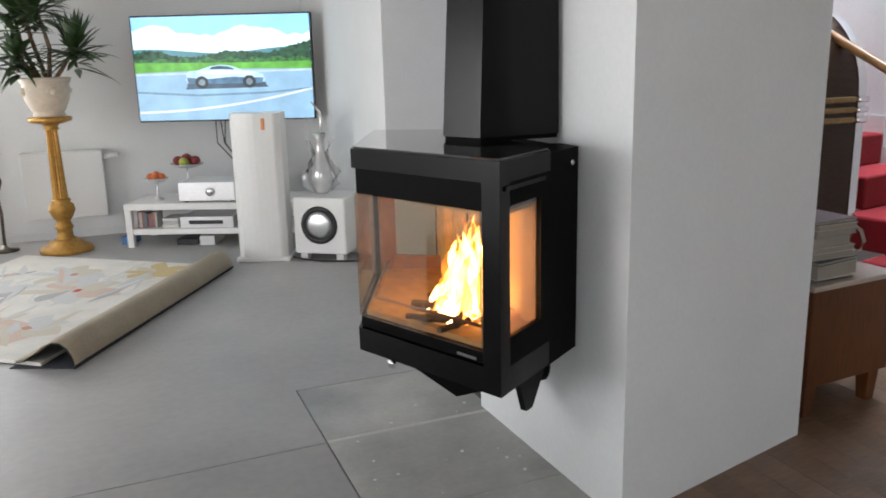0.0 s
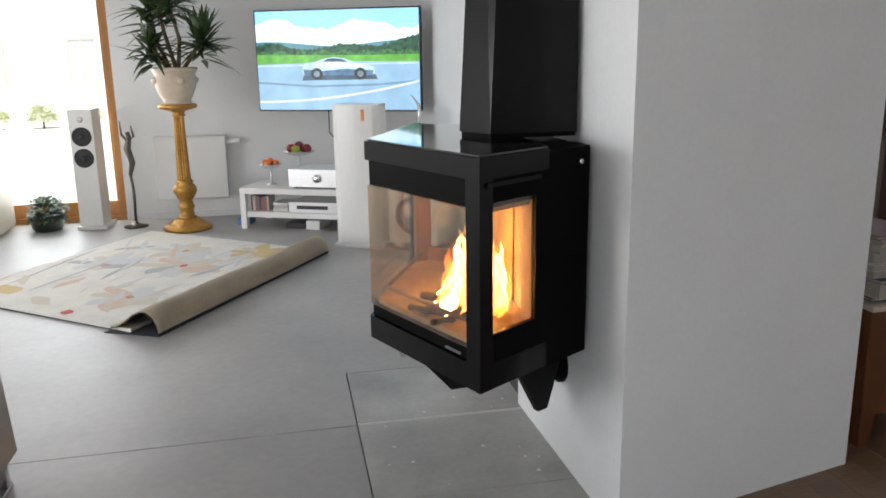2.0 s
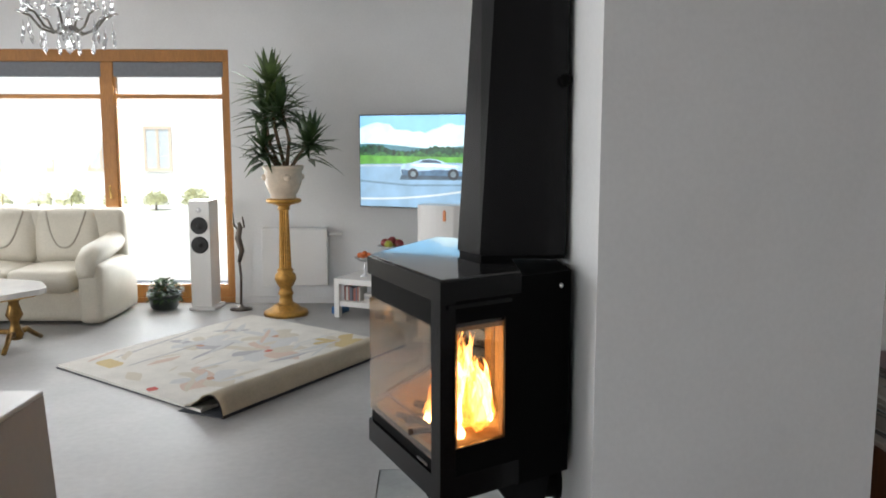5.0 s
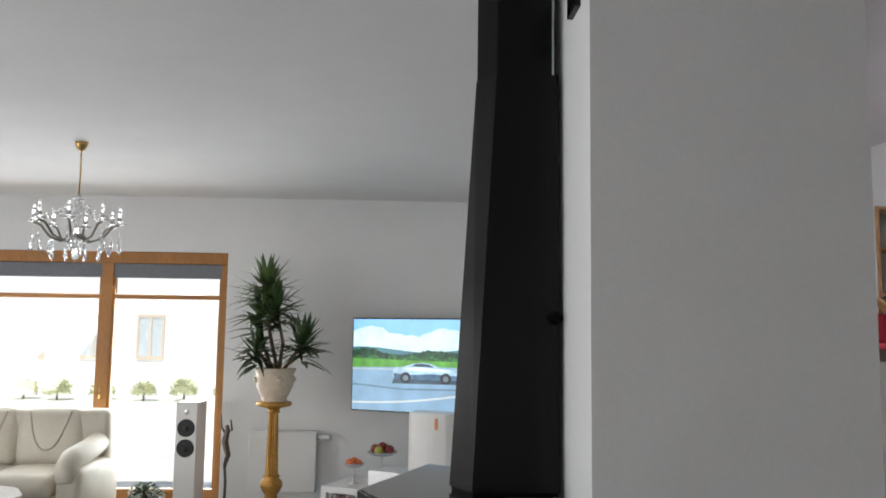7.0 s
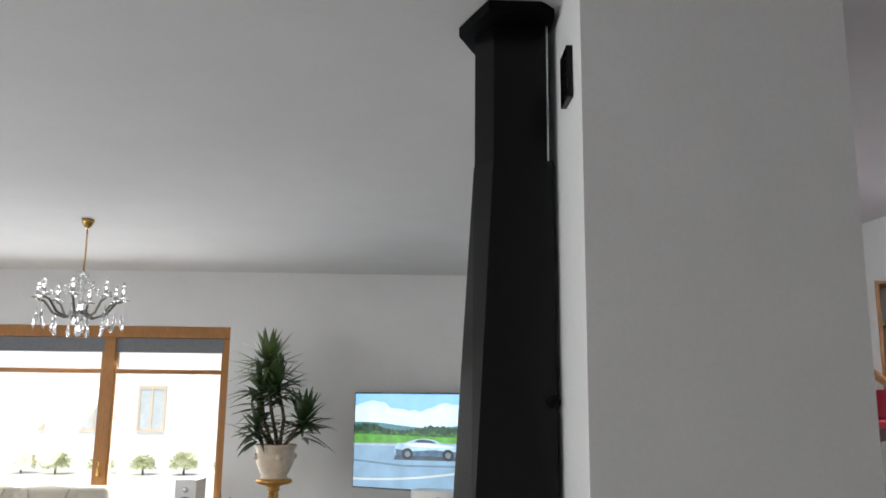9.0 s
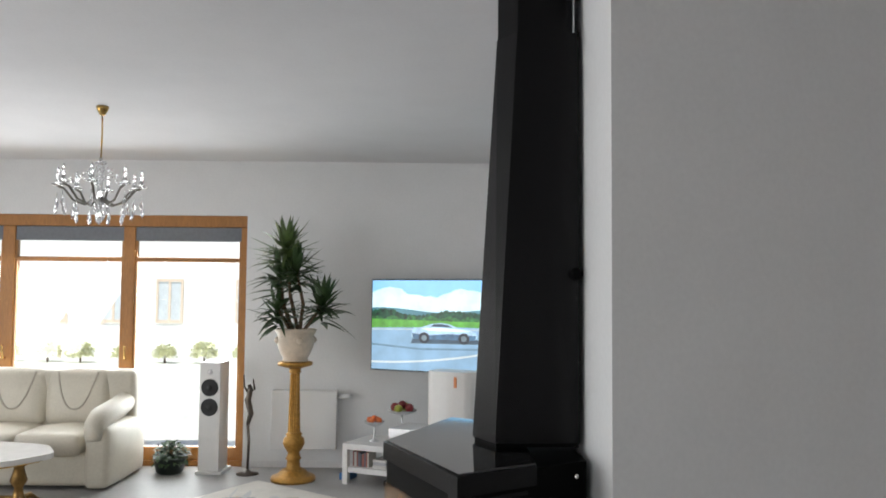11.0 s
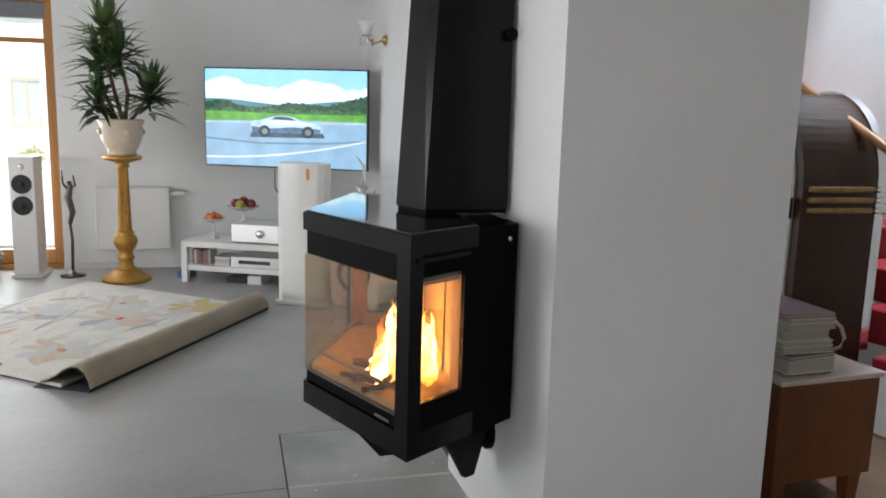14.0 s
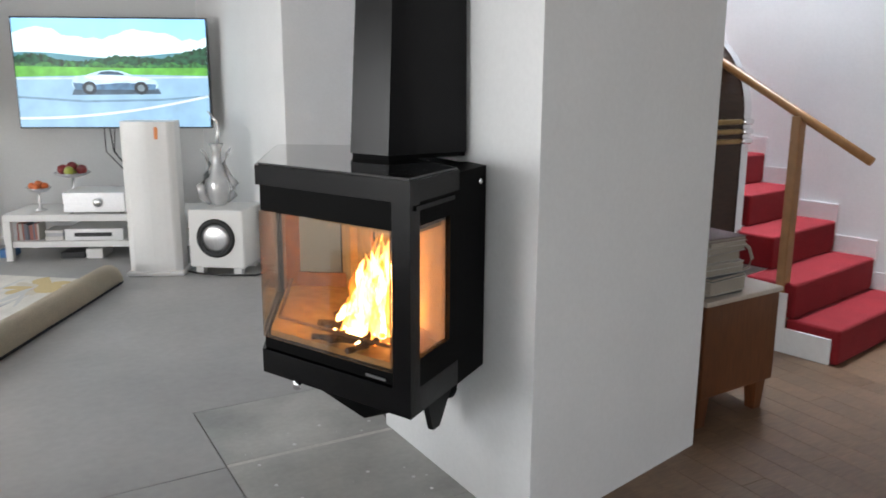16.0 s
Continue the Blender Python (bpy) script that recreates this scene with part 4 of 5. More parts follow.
def swan_vase():
    t = thing("vase", pose(0.60, 6.36, 0.455), "silvered glass vase with leaf-shaped handles on the subwoofer", "vase")
    GL = mat("silvered_glass", (0.72, 0.72, 0.72), 0.15, 0.3, transmission=0.35, grain=0.1, scale=18, stain=0.15)
    part("body", lathe([(0.045, 0), (0.05, 0.01), (0.07, 0.05), (0.082, 0.11), (0.07, 0.18), (0.045, 0.25), (0.032, 0.32), (0.03, 0.38), (0.05, 0.43), (0.045, 0.432), (0.026, 0.38)], 28), GL, t, "", True)
    for s in (1, -1):
        pts = [(s * 0.055, 0, 0.02), (s * 0.11, 0.01, 0.07), (s * 0.12, 0, 0.14), (s * 0.075, 0, 0.21), (s * 0.05, 0, 0.29), (s * 0.075, 0, 0.36), (s * 0.105, 0, 0.40)]
        part("handle", tube(pts, [0.02, 0.03, 0.03, 0.02, 0.012, 0.014, 0.004], 10), GL, t, "", True)
    part("stem", tube([(0.0, 0, 0.40), (0.02, 0, 0.50), (0.012, 0, 0.58), (-0.045, 0, 0.655)], [0.016, 0.013, 0.012, 0.003], 8), GL, t, "", True)


swan_vase()


def wall_sconce():
    t = thing("wall_lamp", pose(0.878, 6.95, 2.0, 0, 0, 90), "small brass wall lamp with pale glass shades, unlit", "wall lamp")
    part("rose", turned(lathe([(0.045, 0), (0.045, 0.01), (0.02, 0.03)], 20), pose(0, 0, 0, -90, 0, 0)), BRASS, t, "", True)
    part("arm", tube([(0, 0.02, 0), (0, 0.09, -0.03), (0, 0.14, 0.0), (0, 0.15, 0.03)], 0.008, 8), BRASS, t, "", True)
    part("shade", lathe([(0.018, 0.03), (0.035, 0.05), (0.055, 0.10), (0.072, 0.135), (0.067, 0.136), (0.05, 0.10), (0.02, 0.05)], 24, centre=(0, 0.16)), WHITE_LACQUER, t, "pale glass shade", True)
    part("dish", lathe([(0.012, 0.018), (0.055, 0.026), (0.06, 0.032), (0.012, 0.03)], 20, centre=(0, 0.16)), CRYSTAL, t, "clear glass dish", True)
    for k in range(6):
        c = (0.055 * math.cos(k * 1.047), 0.16 + 0.055 * math.sin(k * 1.047))
        part("drop", lathe([(0.001, -0.055), (0.011, -0.035), (0.008, -0.01), (0.002, 0.02)], 6, centre=c), CRYSTAL, t)


wall_sconce()


def radiator():
    t = thing("radiator", pose(0, 0, 0), "flat white panel radiator on the wall", "radiator")
    part("panel", box(-1.475, 7.80, 0.185, -0.865, 7.855, 0.72, 0.008), ENAMEL, t)
    part("top_grille", box(-1.47, 7.80, 0.72, -0.87, 7.90, 0.728, 0.002), ENAMEL, t)
    for x in (-1.35, -0.98):
        part("bracket", box(x, 7.855, 0.3, x + 0.03, 7.932, 0.6), ENAMEL, t)
    part("pipe", tube([(-0.865, 7.86, 0.66), (-0.81, 7.86, 0.66), (-0.80, 7.88, 0.66), (-0.80, 7.932, 0.66)], 0.011, 8), ENAMEL, t, "", True)
    part("valve", tube([(-0.865, 7.855, 0.66), (-0.80, 7.83, 0.675), (-0.74, 7.80, 0.68)], 0.02, 10), ENAMEL, t, "", True)


radiator()


# ---------------------------------------------------------------- pedestal and plants
def pedestal():
    t = thing("plant_pedestal", pose(-1.19, 7.40, 0), "gilded turned wooden column pedestal", "pedestal")
    part("base", lathe([(0.195, 0), (0.195, 0.025), (0.185, 0.04), (0.16, 0.05), (0.135, 0.06), (0.11, 0.085), (0.085, 0.10)], 40), GOLD, t, "", True)
    part("foot_turning", lathe([(0.085, 0.10), (0.06, 0.115), (0.055, 0.17), (0.07, 0.19), (0.06, 0.205), (0.05, 0.24), (0.075, 0.275), (0.095, 0.32), (0.09, 0.36), (0.062, 0.385), (0.075, 0.40), (0.055, 0.415)], 32), GOLD, t, "", True)
    flutes = bmesh.new()
    rings = []
    for z, r in ((0.415, 0.050), (0.60, 0.045), (0.80, 0.040), (0.93, 0.036)):
        rings.append([flutes.verts.new(((r + (0.004 if k % 2 else -0.003)) * math.cos(6.28319 * k / 32), (r + (0.004 if k % 2 else -0.003)) * math.sin(6.28319 * k / 32), z)) for k in range(32)])
    for a, b in zip(rings, rings[1:]):
        for k in range(32):
            flutes.faces.new((a[k], a[(k + 1) % 32], b[(k + 1) % 32], b[k]))
    part("fluted_shaft", flutes, GOLD, t)
    part("capital", lathe([(0.042, 0.93), (0.058, 0.94), (0.046, 0.955), (0.06, 0.975), (0.12, 0.99), (0.15, 1.0), (0.155, 1.02), (0.145, 1.03)], 32), GOLD, t, "", True)


pedestal()


def flower_pot():
    t = thing("flower_pot", pose(-1.19, 7.40, 1.03), "cream ceramic urn with moulded rim and handles", "flower pot")
    part("urn", lathe([(0.10, 0), (0.115, 0.015), (0.105, 0.03), (0.125, 0.06), (0.155, 0.13), (0.165, 0.20), (0.16, 0.24), (0.175, 0.262), (0.182, 0.285), (0.165, 0.29), (0.15, 0.25), (0.14, 0.24)], 40), CERAMIC, t, "", True)
    for k in range(4):
        a = 0.4 + k * 1.5708
        part("relief", turned(ball((0, 0, 0), 0.034, 0.9), pose(0.155 * math.cos(a), 0.155 * math.sin(a), 0.19)), CERAMIC, t, "", True)
    part("soil", lathe([(0.13, 0.236), (0.135, 0.246), (0.05, 0.252)], 24), SOIL, t)


flower_pot()


def strap_leaf(bm, base, way, length, width, droop):
    """One long pointed leaf, folded along its middle and bending down to its tip."""
    way = way.normalized()
    side = way.cross(Vector((0, 0, 1)))
    side = side.normalized() if side.length > 0.05 else Vector((1, 0, 0))
    up = side.cross(way)
    prev = None
    for i in range(6):
        u = i / 5
        c = base + way * length * u - Vector((0, 0, 1)) * droop * length * u * u
        w = width * (0.35 + 1.6 * u) if u < 0.4 else width * (1 - (u - 0.4) / 0.6) ** 0.8
        row = (bm.verts.new(c + side * w), bm.verts.new(c - up * w * 0.35), bm.verts.new(c - side * w))
        if prev:
            bm.faces.new((prev[0], prev[1], row[1], row[0]))
            bm.faces.new((prev[1], prev[2], row[2], row[1]))
        prev = row


def potted_palm():
    rnd = random.Random(17)
    t = thing("potted_palm", pose(-1.19, 7.40, 1.275), "tall green dracaena plant with narrow leaves on several canes", "house plant")
    heads = (((0.02, 0.02, 0), (-0.06, 0.02, 0.34), (-0.10, 0.0, 0.76), 0.35, 78), ((0.03, 0.0, 0), (0.06, 0.0, 0.26), (0.0, -0.03, 0.56), 0.34, 62), ((0.05, 0.0, 0), (0.14, 0.0, 0.12), (0.23, -0.02, 0.26), 0.33, 72), ((-0.04, 0, 0), (-0.09, 0.0, 0.10), (-0.16, -0.02, 0.22), 0.30, 58), ((-0.02, 0.02, 0), (-0.12, 0.03, 0.25), (-0.15, 0.03, 0.50), 0.33, 52))
    for k, (p, q, r, size, count) in enumerate(heads):
        cane = part("cane", tube([p, q, r], [0.017, 0.015, 0.011], 9), BARK, t, "", True)
        bm = bmesh.new()
        for _ in range(count):
            a, el = rnd.uniform(0, 6.283), rnd.uniform(-0.25, 1.35)
            way = Vector((math.cos(a) * math.cos(el), math.sin(a) * math.cos(el), math.sin(el)))
            if way.y > 0.6:
                way.y = 0.6
            b = Vector(r) - Vector((0, 0, rnd.uniform(0, 0.16))) * (1.0 if el < 0.8 else 0.3)
            strap_leaf(bm, b, way, size * rnd.uniform(0.7, 1.12), 0.025 * rnd.uniform(0.8, 1.3), rnd.uniform(0.05, 0.45) * (1.0 if el < 1 else 0.4))
        part("leaf_head", bm, LEAF if k % 2 else LEAF_PALE if k == 0 else LEAF, cane, "", True)


potted_palm()


def bushy_plant():
    rnd = random.Random(9)
    t = thing("small_plant", pose(-2.35, 7.66, 0), "low bushy green plant in a dark pot on the floor", "house plant")
    part("pot", lathe([(0.10, 0), (0.12, 0.02), (0.145, 0.13), (0.15, 0.14), (0.135, 0.14), (0.12, 0.11)], 28), mat("dark_glazed_pot", (0.03, 0.04, 0.035), 0.3, grain=0.2, scale=20), t, "", True)
    bm = bmesh.new()
    for _ in range(420):
        a, el = rnd.uniform(0, 6.283), rnd.uniform(-0.55, 1.35)
        way = Vector((math.cos(a) * math.cos(el), math.sin(a) * math.cos(el), math.sin(el) * 0.8))
        strap_leaf(bm, Vector((0, 0, 0.155)) + way * rnd.uniform(0.06, 0.155), way + Vector((rnd.uniform(-0.7, 0.7), rnd.uniform(-0.7, 0.7), rnd.uniform(-0.3, 0.6))), rnd.uniform(0.035, 0.065), 0.017, rnd.uniform(0.2, 0.7))
    part("foliage", bm, LEAF, t, "", True)


bushy_plant()


def sculpture():
    bm = bmesh.new()
    lathe([(0.10, 0), (0.10, 0.012), (0.03, 0.025), (0.012, 0.05)], 24, bm)
    tube([(0, 0, 0.03), (0.008, 0, 0.30), (-0.006, 0, 0.46)], 0.012, 8, bm)
    tube([(-0.006, 0, 0.44), (0.02, 0, 0.54), (-0.01, 0, 0.66), (0.012, 0, 0.76), (0.0, 0, 0.80)], [0.016, 0.026, 0.03, 0.022, 0.016], 10, bm)
    tube([(0.0, 0, 0.72), (0.05, 0, 0.76), (0.035, 0, 0.85)], [0.012, 0.01, 0.006], 8, bm)
    tube([(0.0, 0, 0.72), (-0.045, 0, 0.78), (-0.05, 0, 0.89)], [0.012, 0.01, 0.005], 8, bm)
    ob = link("sculpture", bm, mat("dark_bronze", (0.12, 0.10, 0.085), 0.35, 0.8, grain=0.2, scale=30), smooth=True)
    ob.matrix_world = pose(-1.64, 7.62, 0)
    tagged(ob, "thin dark metal sculpture on a tall rod beside the window", "sculpture")


sculpture()


# ---------------------------------------------------------------- rug
def rug():
    near, far_near = Vector((-1.05, 4.585)), Vector((-0.09, 6.20))
    along = (far_near - near)
    L = along.length
    along.normalize()
    across = Vector((-along.y, along.x))
    W = 1.74
    skew = 0.13
    t = thing("rug", Matrix(((along.x, across.x, 0, near.x), (along.y, across.y, 0, near.y), (0, 0, 1, 0), (0, 0, 0, 1))), "cream wool rug with a pastel flower design, one edge rolled over", "rug")
    # local x runs along the roll, local y away from it
    part("woven_top", prism([(skew * 0.2, 0.2), (L + skew * 0.2, 0.2), (L + skew * W, W), (skew * W, W)], 0.006, 0.023, 0.004), RUG_TOP, t)
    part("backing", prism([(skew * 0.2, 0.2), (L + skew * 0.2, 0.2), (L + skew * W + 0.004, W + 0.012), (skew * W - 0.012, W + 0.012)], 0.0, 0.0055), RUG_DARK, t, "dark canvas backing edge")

    # the rolled edge: its back shows outside, the dark underside inside
    def roll(name, extra, material, thick):
        b = bmesh.new()
        prof = [(0.34, 0.022), (0.28, 0.035), (0.22, 0.070), (0.17, 0.108), (0.12, 0.128), (0.075, 0.128), (0.035, 0.105), (0.012, 0.066), (0.004, 0.030), (0.012, 0.004)]
        rows = []
        for i in range(31):
            u = L * i / 30
            wob = 1 + 0.05 * math.sin(u * 3.1 + 0.6) + 0.02 * math.sin(u * 9)
            rows.append([b.verts.new((u + skew * p * 0.5, p + (extra if q > 0.03 else 0) * (1 if p < 0.1 else -0.5), max(0.004, q * wob - extra))) for p, q in prof])
        for r0, r1 in zip(rows, rows[1:]):
            for k in range(len(prof) - 1):
                b.faces.new((r0[k], r0[k + 1], r1[k + 1], r1[k]))
        bmesh.ops.solidify(b, geom=b.faces[:], thickness=thick)
        part(name, b, material, t, "beige woven backing" if extra == 0 else "dark underside", True)

    roll("rolled_edge", 0.0, RUG_BACK, 0.004)
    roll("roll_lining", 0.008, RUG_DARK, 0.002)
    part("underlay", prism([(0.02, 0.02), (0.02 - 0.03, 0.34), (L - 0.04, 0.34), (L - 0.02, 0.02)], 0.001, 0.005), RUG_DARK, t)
    # flower design, laid flat in the pile
    cols = {"rust": (0.48, 0.26, 0.18), "grey": (0.40, 0.39, 0.40), "ochre": (0.55, 0.43, 0.22), "rose": (0.58, 0.45, 0.37), "sand": (0.56, 0.51, 0.42), "red": (0.50, 0.10, 0.08), "mist": (0.54, 0.54, 0.53)}
    wools = {k: mat("wool_" + k, c, 0.95, grain=0.12, scale=120, bump=0.3) for k, c in cols.items()}

    laid = []

    def petal(cx, cy, ang, ln, wd, colour, k):
        b = bmesh.new()
        ca, sa = math.cos(ang), math.sin(ang)
        level = 0.0233 + 0.00003 * len(laid)
        laid.append(colour)
        out = []
        for i in range(14):
            a = 6.28319 * i / 14
            px = ln * 0.5 * (1 + math.cos(a))
            py = wd * math.sin(a) * (0.75 + 0.35 * math.sin(a * 2 + k)) * (0.5 + 0.5 * math.sin(math.pi * min(1, px / ln)) + 0.2)
            out.append(b.verts.new((cx + skew * cy + ca * px - sa * py, cy + sa * px + ca * py, level)))
        b.faces.new(out)
        part("motif", b, wools[colour], t)

    rnd = random.Random(33)
    for cx, cy, size, names in ((1.12, 0.80, 0.34, ("mist", "rose", "sand", "grey")), (1.45, 1.05, 0.30, ("sand", "mist", "mist")), (0.42, 0.62, 0.30, ("mist", "rose", "sand")), (1.62, 0.50, 0.26, ("ochre", "sand", "ochre")), (0.95, 1.35, 0.30, ("mist", "sand", "grey"))):
        for k in range(7):
            petal(cx, cy, k * 0.9 + rnd.uniform(-0.2, 0.2), size * rnd.uniform(0.7, 1.15), size * 0.27, names[k % len(names)], k)
        petal(cx - 0.03, cy - 0.02, rnd.uniform(0, 6), 0.07, 0.03, "red" if size > 0.32 else "rust", 6)
    for k, (cx, cy, ang, ln, wd, c) in enumerate(((0.16, 1.36, 0.9, 0.26, 0.09, "ochre"), (0.30, 1.55, 0.15, 1.0, 0.022, "grey"), (0.25, 1.30, 0.05, 0.8, 0.018, "grey"), (0.62, 1.05, 0.2, 0.55, 0.03, "grey"), (0.75, 1.45, -0.3, 0.5, 0.03, "mist"), (0.02, 0.72, 0.5, 0.10, 0.03, "red"), (0.9, 0.55, -0.2, 0.42, 0.035, "grey"), (1.2, 0.40, 0.3, 0.42, 0.02, "mist"), (0.15, 1.62, 0.3, 0.35, 0.03, "rose"), (1.25, 1.55, -0.8, 0.3, 0.05, "grey"), (0.12, 0.95, 1.2, 0.25, 0.05, "sand"))):
        petal(cx, cy, ang, ln, wd, c, k)
    for k in range(26):
        cx, cy = rnd.uniform(0.12, L - 0.45), rnd.uniform(0.42, W - 0.25)
        petal(cx, cy, rnd.uniform(-0.5, 0.9), rnd.uniform(0.15, 0.5), rnd.uniform(0.008, 0.035), rnd.choice(("mist", "sand", "rose", "mist", "sand")), k)


RUG_TOP = mat("rug_pile", (0.65, 0.625, 0.57), 0.95, grain=0.08, scale=120, bump=0.3, stain=0.07)
rug()


# ---------------------------------------------------------------- seating corner
def cushion(x0, y0, z0, x1, y1, z1, r=0.06, puff=0.03, seed=0):
    """A padded block: rounded edges, faces bulging, small creases."""
    bm = bmesh.new()
    box(x0, y0, z0, x1, y1, z1, bm=bm)
    bmesh.ops.bevel(bm, geom=bm.edges[:], offset=r, segments=3, affect="EDGES", profile=0.5, clamp_overlap=True)
    bmesh.ops.subdivide_edges(bm, edges=[e for e in bm.edges if e.calc_length() > 0.18], cuts=5, use_grid_fill=True)
    c, h = Vector(((x0 + x1) / 2, (y0 + y1) / 2, (z0 + z1) / 2)), Vector(((x1 - x0) / 2, (y1 - y0) / 2, (z1 - z0) / 2))
    for v in bm.verts:
        p = Vector(((v.co.x - c.x) / h.x, (v.co.y - c.y) / h.y, (v.co.z - c.z) / h.z))
        big = max(range(3), key=lambda i: abs(p[i]))
        o = [i for i in range(3) if i != big]
        k = max(0, 1 - p[o[0]] ** 2) * max(0, 1 - p[o[1]] ** 2)
        v.co[big] += math.copysign(puff * k, p[big]) + 0.006 * noise.noise(v.co * 9 + Vector((seed, 0, 0)))
    return bm


def sofa():
    x1, x0 = -2.62, -4.75
    t = thing("sofa", pose(0, 0, 0), "cream leather sofa with rolled arms in front of the window", "sofa")
    part("base", cushion(x0, 6.98, 0.03, x1 - 0.02, 7.80, 0.30, 0.04, 0.01), LEATHER, t, "", True)
    n = 3
    w = (x1 - 0.24 - (x0 + 0.24)) / n
    for k in range(n):
        a = x0 + 0.24 + k * w
        part("seat_cushion", cushion(a + 0.004, 6.93, 0.28, a + w - 0.004, 7.60, 0.46, 0.05, 0.03, k), LEATHER, t, "", True)
        b = cushion(a + 0.004, 7.44, 0.44, a + w - 0.004, 7.72, 0.92, 0.06, 0.03, k + 5)
        bmesh.ops.transform(b, matrix=Matrix.Translation((0, 7.6, 0.45)) @ Matrix.Rotation(radians(-9), 4, "X") @ Matrix.Translation((0, -7.6, -0.45)), verts=b.verts)
        back = part("back_cushion", b, LEATHER, t, "", True)
        seam = []
        for i in range(15):
            u = 0.18 + 0.64 * i / 14
            z = 0.575 + 0.32 * abs(2 * (u - 0.18) / 0.64 - 1) ** 2.4
            puff = 0.03 * (1 - (2 * u - 1) ** 2) * max(0, 1 - ((z - 0.68) / 0.24) ** 2)
            seam.append((a + w * u, 7.442 - puff + 0.156 * (z - 0.45), z + 0.02))
        part("seam", tube(seam, 0.009, 6), mat("leather_seam", (0.40, 0.36, 0.29), 0.6), back, "", True)
    part("back_panel", cushion(x0 + 0.02, 7.52, 0.05, x1 - 0.02, 7.82, 0.925, 0.045, 0.01, 3), LEATHER, t, "", True)
    for s, xa in ((1, x1), (-1, x0)):
        xs = (xa - 0.22, xa) if s == 1 else (xa, xa + 0.22)
        part("arm_side", cushion(xs[0] + 0.02, 6.92, 0.02, xs[1], 7.78, 0.52, 0.05, 0.015, 9), LEATHER, t, "", True)
        cx = (xs[0] + xs[1]) / 2
        pts = [(cx, 6.88, 0.42), (cx - 0.01, 6.92, 0.52), (cx, 7.02, 0.58), (cx, 7.3, 0.61), (cx, 7.6, 0.66), (cx, 7.76, 0.72)]
        part("arm_roll", tube(pts, [0.06, 0.085, 0.098, 0.095, 0.09, 0.075], 16), LEATHER, t, "", True)


sofa()


AGED_BRASS = mat("aged_brass", (0.20, 0.115, 0.035), 0.35, 0.8, grain=0.25, scale=40, stain=0.2)


def coffee_table():
    t = thing("coffee_table", pose(-3.42, 6.25, 0), "oval marble coffee table on turned brass columns", "coffee table")
    out = []
    for k in range(48):
        a = 6.28319 * k / 48
        s = 1 + 0.025 * math.cos(8 * a)
        out.append((0.64 * s * math.cos(a), 0.44 * s * math.sin(a)))
    part("top", prism(out, 0.405, 0.445, 0.008), MARBLE, t)
    part("apron", prism([(x * 0.9, y * 0.9) for x, y in out], 0.385, 0.405), BRASS, t)
    part("stretcher", box(-0.42, -0.02, 0.10, 0.42, 0.02, 0.135, 0.008), AGED_BRASS, t)
    for m in (1, -1):
        col = part("column", lathe([(0.045, 0.06), (0.06, 0.10), (0.04, 0.14), (0.03, 0.19), (0.062, 0.245), (0.045, 0.30), (0.035, 0.34), (0.085, 0.386)], 24, centre=(0.42 * m, 0)), AGED_BRASS, t, "", True)
        for k in (1, -1):
            part("foot", tube([(0.42 * m, 0.03 * k, 0.10), (0.44 * m, 0.13 * k, 0.11), (0.46 * m, 0.22 * k, 0.05), (0.47 * m, 0.28 * k, 0.018)], [0.026, 0.022, 0.018, 0.018], 10), AGED_BRASS, col, "", True)


coffee_table()


def white_chest():
    t = thing("low_cabinet", pose(0, 0, 0), "low cabinet, sides coloured for shade, shiny top, on chrome runners", "cabinet")
    # body colour includes the shade on its side; the top stays lighter
    part("body", prism([(-2.37, 1.83), (-1.311, 1.83), (-1.311, 3.187), (-2.37, 3.187)], 0.118, 0.592, 0.012, [(-2.34, 1.85), (-1.337, 1.85), (-1.337, 3.18), (-2.34, 3.18)], 3), mat("shaded_lacquer", (0.27, 0.245, 0.23), 0.4, grain=0.02, scale=40, stain=0.03), t)
    part("top", box(-2.342, 1.848, 0.592, -1.335, 3.182, 0.61, 0.008, 3), mat("pale_grey_lacquer", (0.40, 0.385, 0.37), 0.3, grain=0.03, scale=30, stain=0.05), t, "glossy pale grey top")
    for y in (2.0, 3.13):
        for x in (-1.345, -2.3):
            part("leg", box(x - 0.015, y - 0.015, 0.02, x + 0.015, y + 0.015, 0.118, 0.003), CHROME, t)
    for x in (-1.345, -2.3):
        part("runner", box(x - 0.018, 1.95, 0, x + 0.018, 3.16, 0.02, 0.004), CHROME, t, "chrome runner")


white_chest()
t = thing("remote_control", pose(-1.62, 2.98, 0.61, 0, 0, 35), "black remote control lying on the low cabinet", "remote control")
part("shell", box(-0.09, -0.024, 0, 0.09, 0.024, 0.02, 0.007), PLASTIC, t)
for k in range(6):
    part("button", turned(lathe([(0.006, 0), (0.006, 0.003)], 8), pose(-0.06 + 0.022 * k, 0.006 * (-1) ** k, 0.02)), RUBBER, t)


ARM_METAL = mat("dull_arm_metal", (0.16, 0.15, 0.13), 0.4, 0.7, grain=0.2, scale=40)


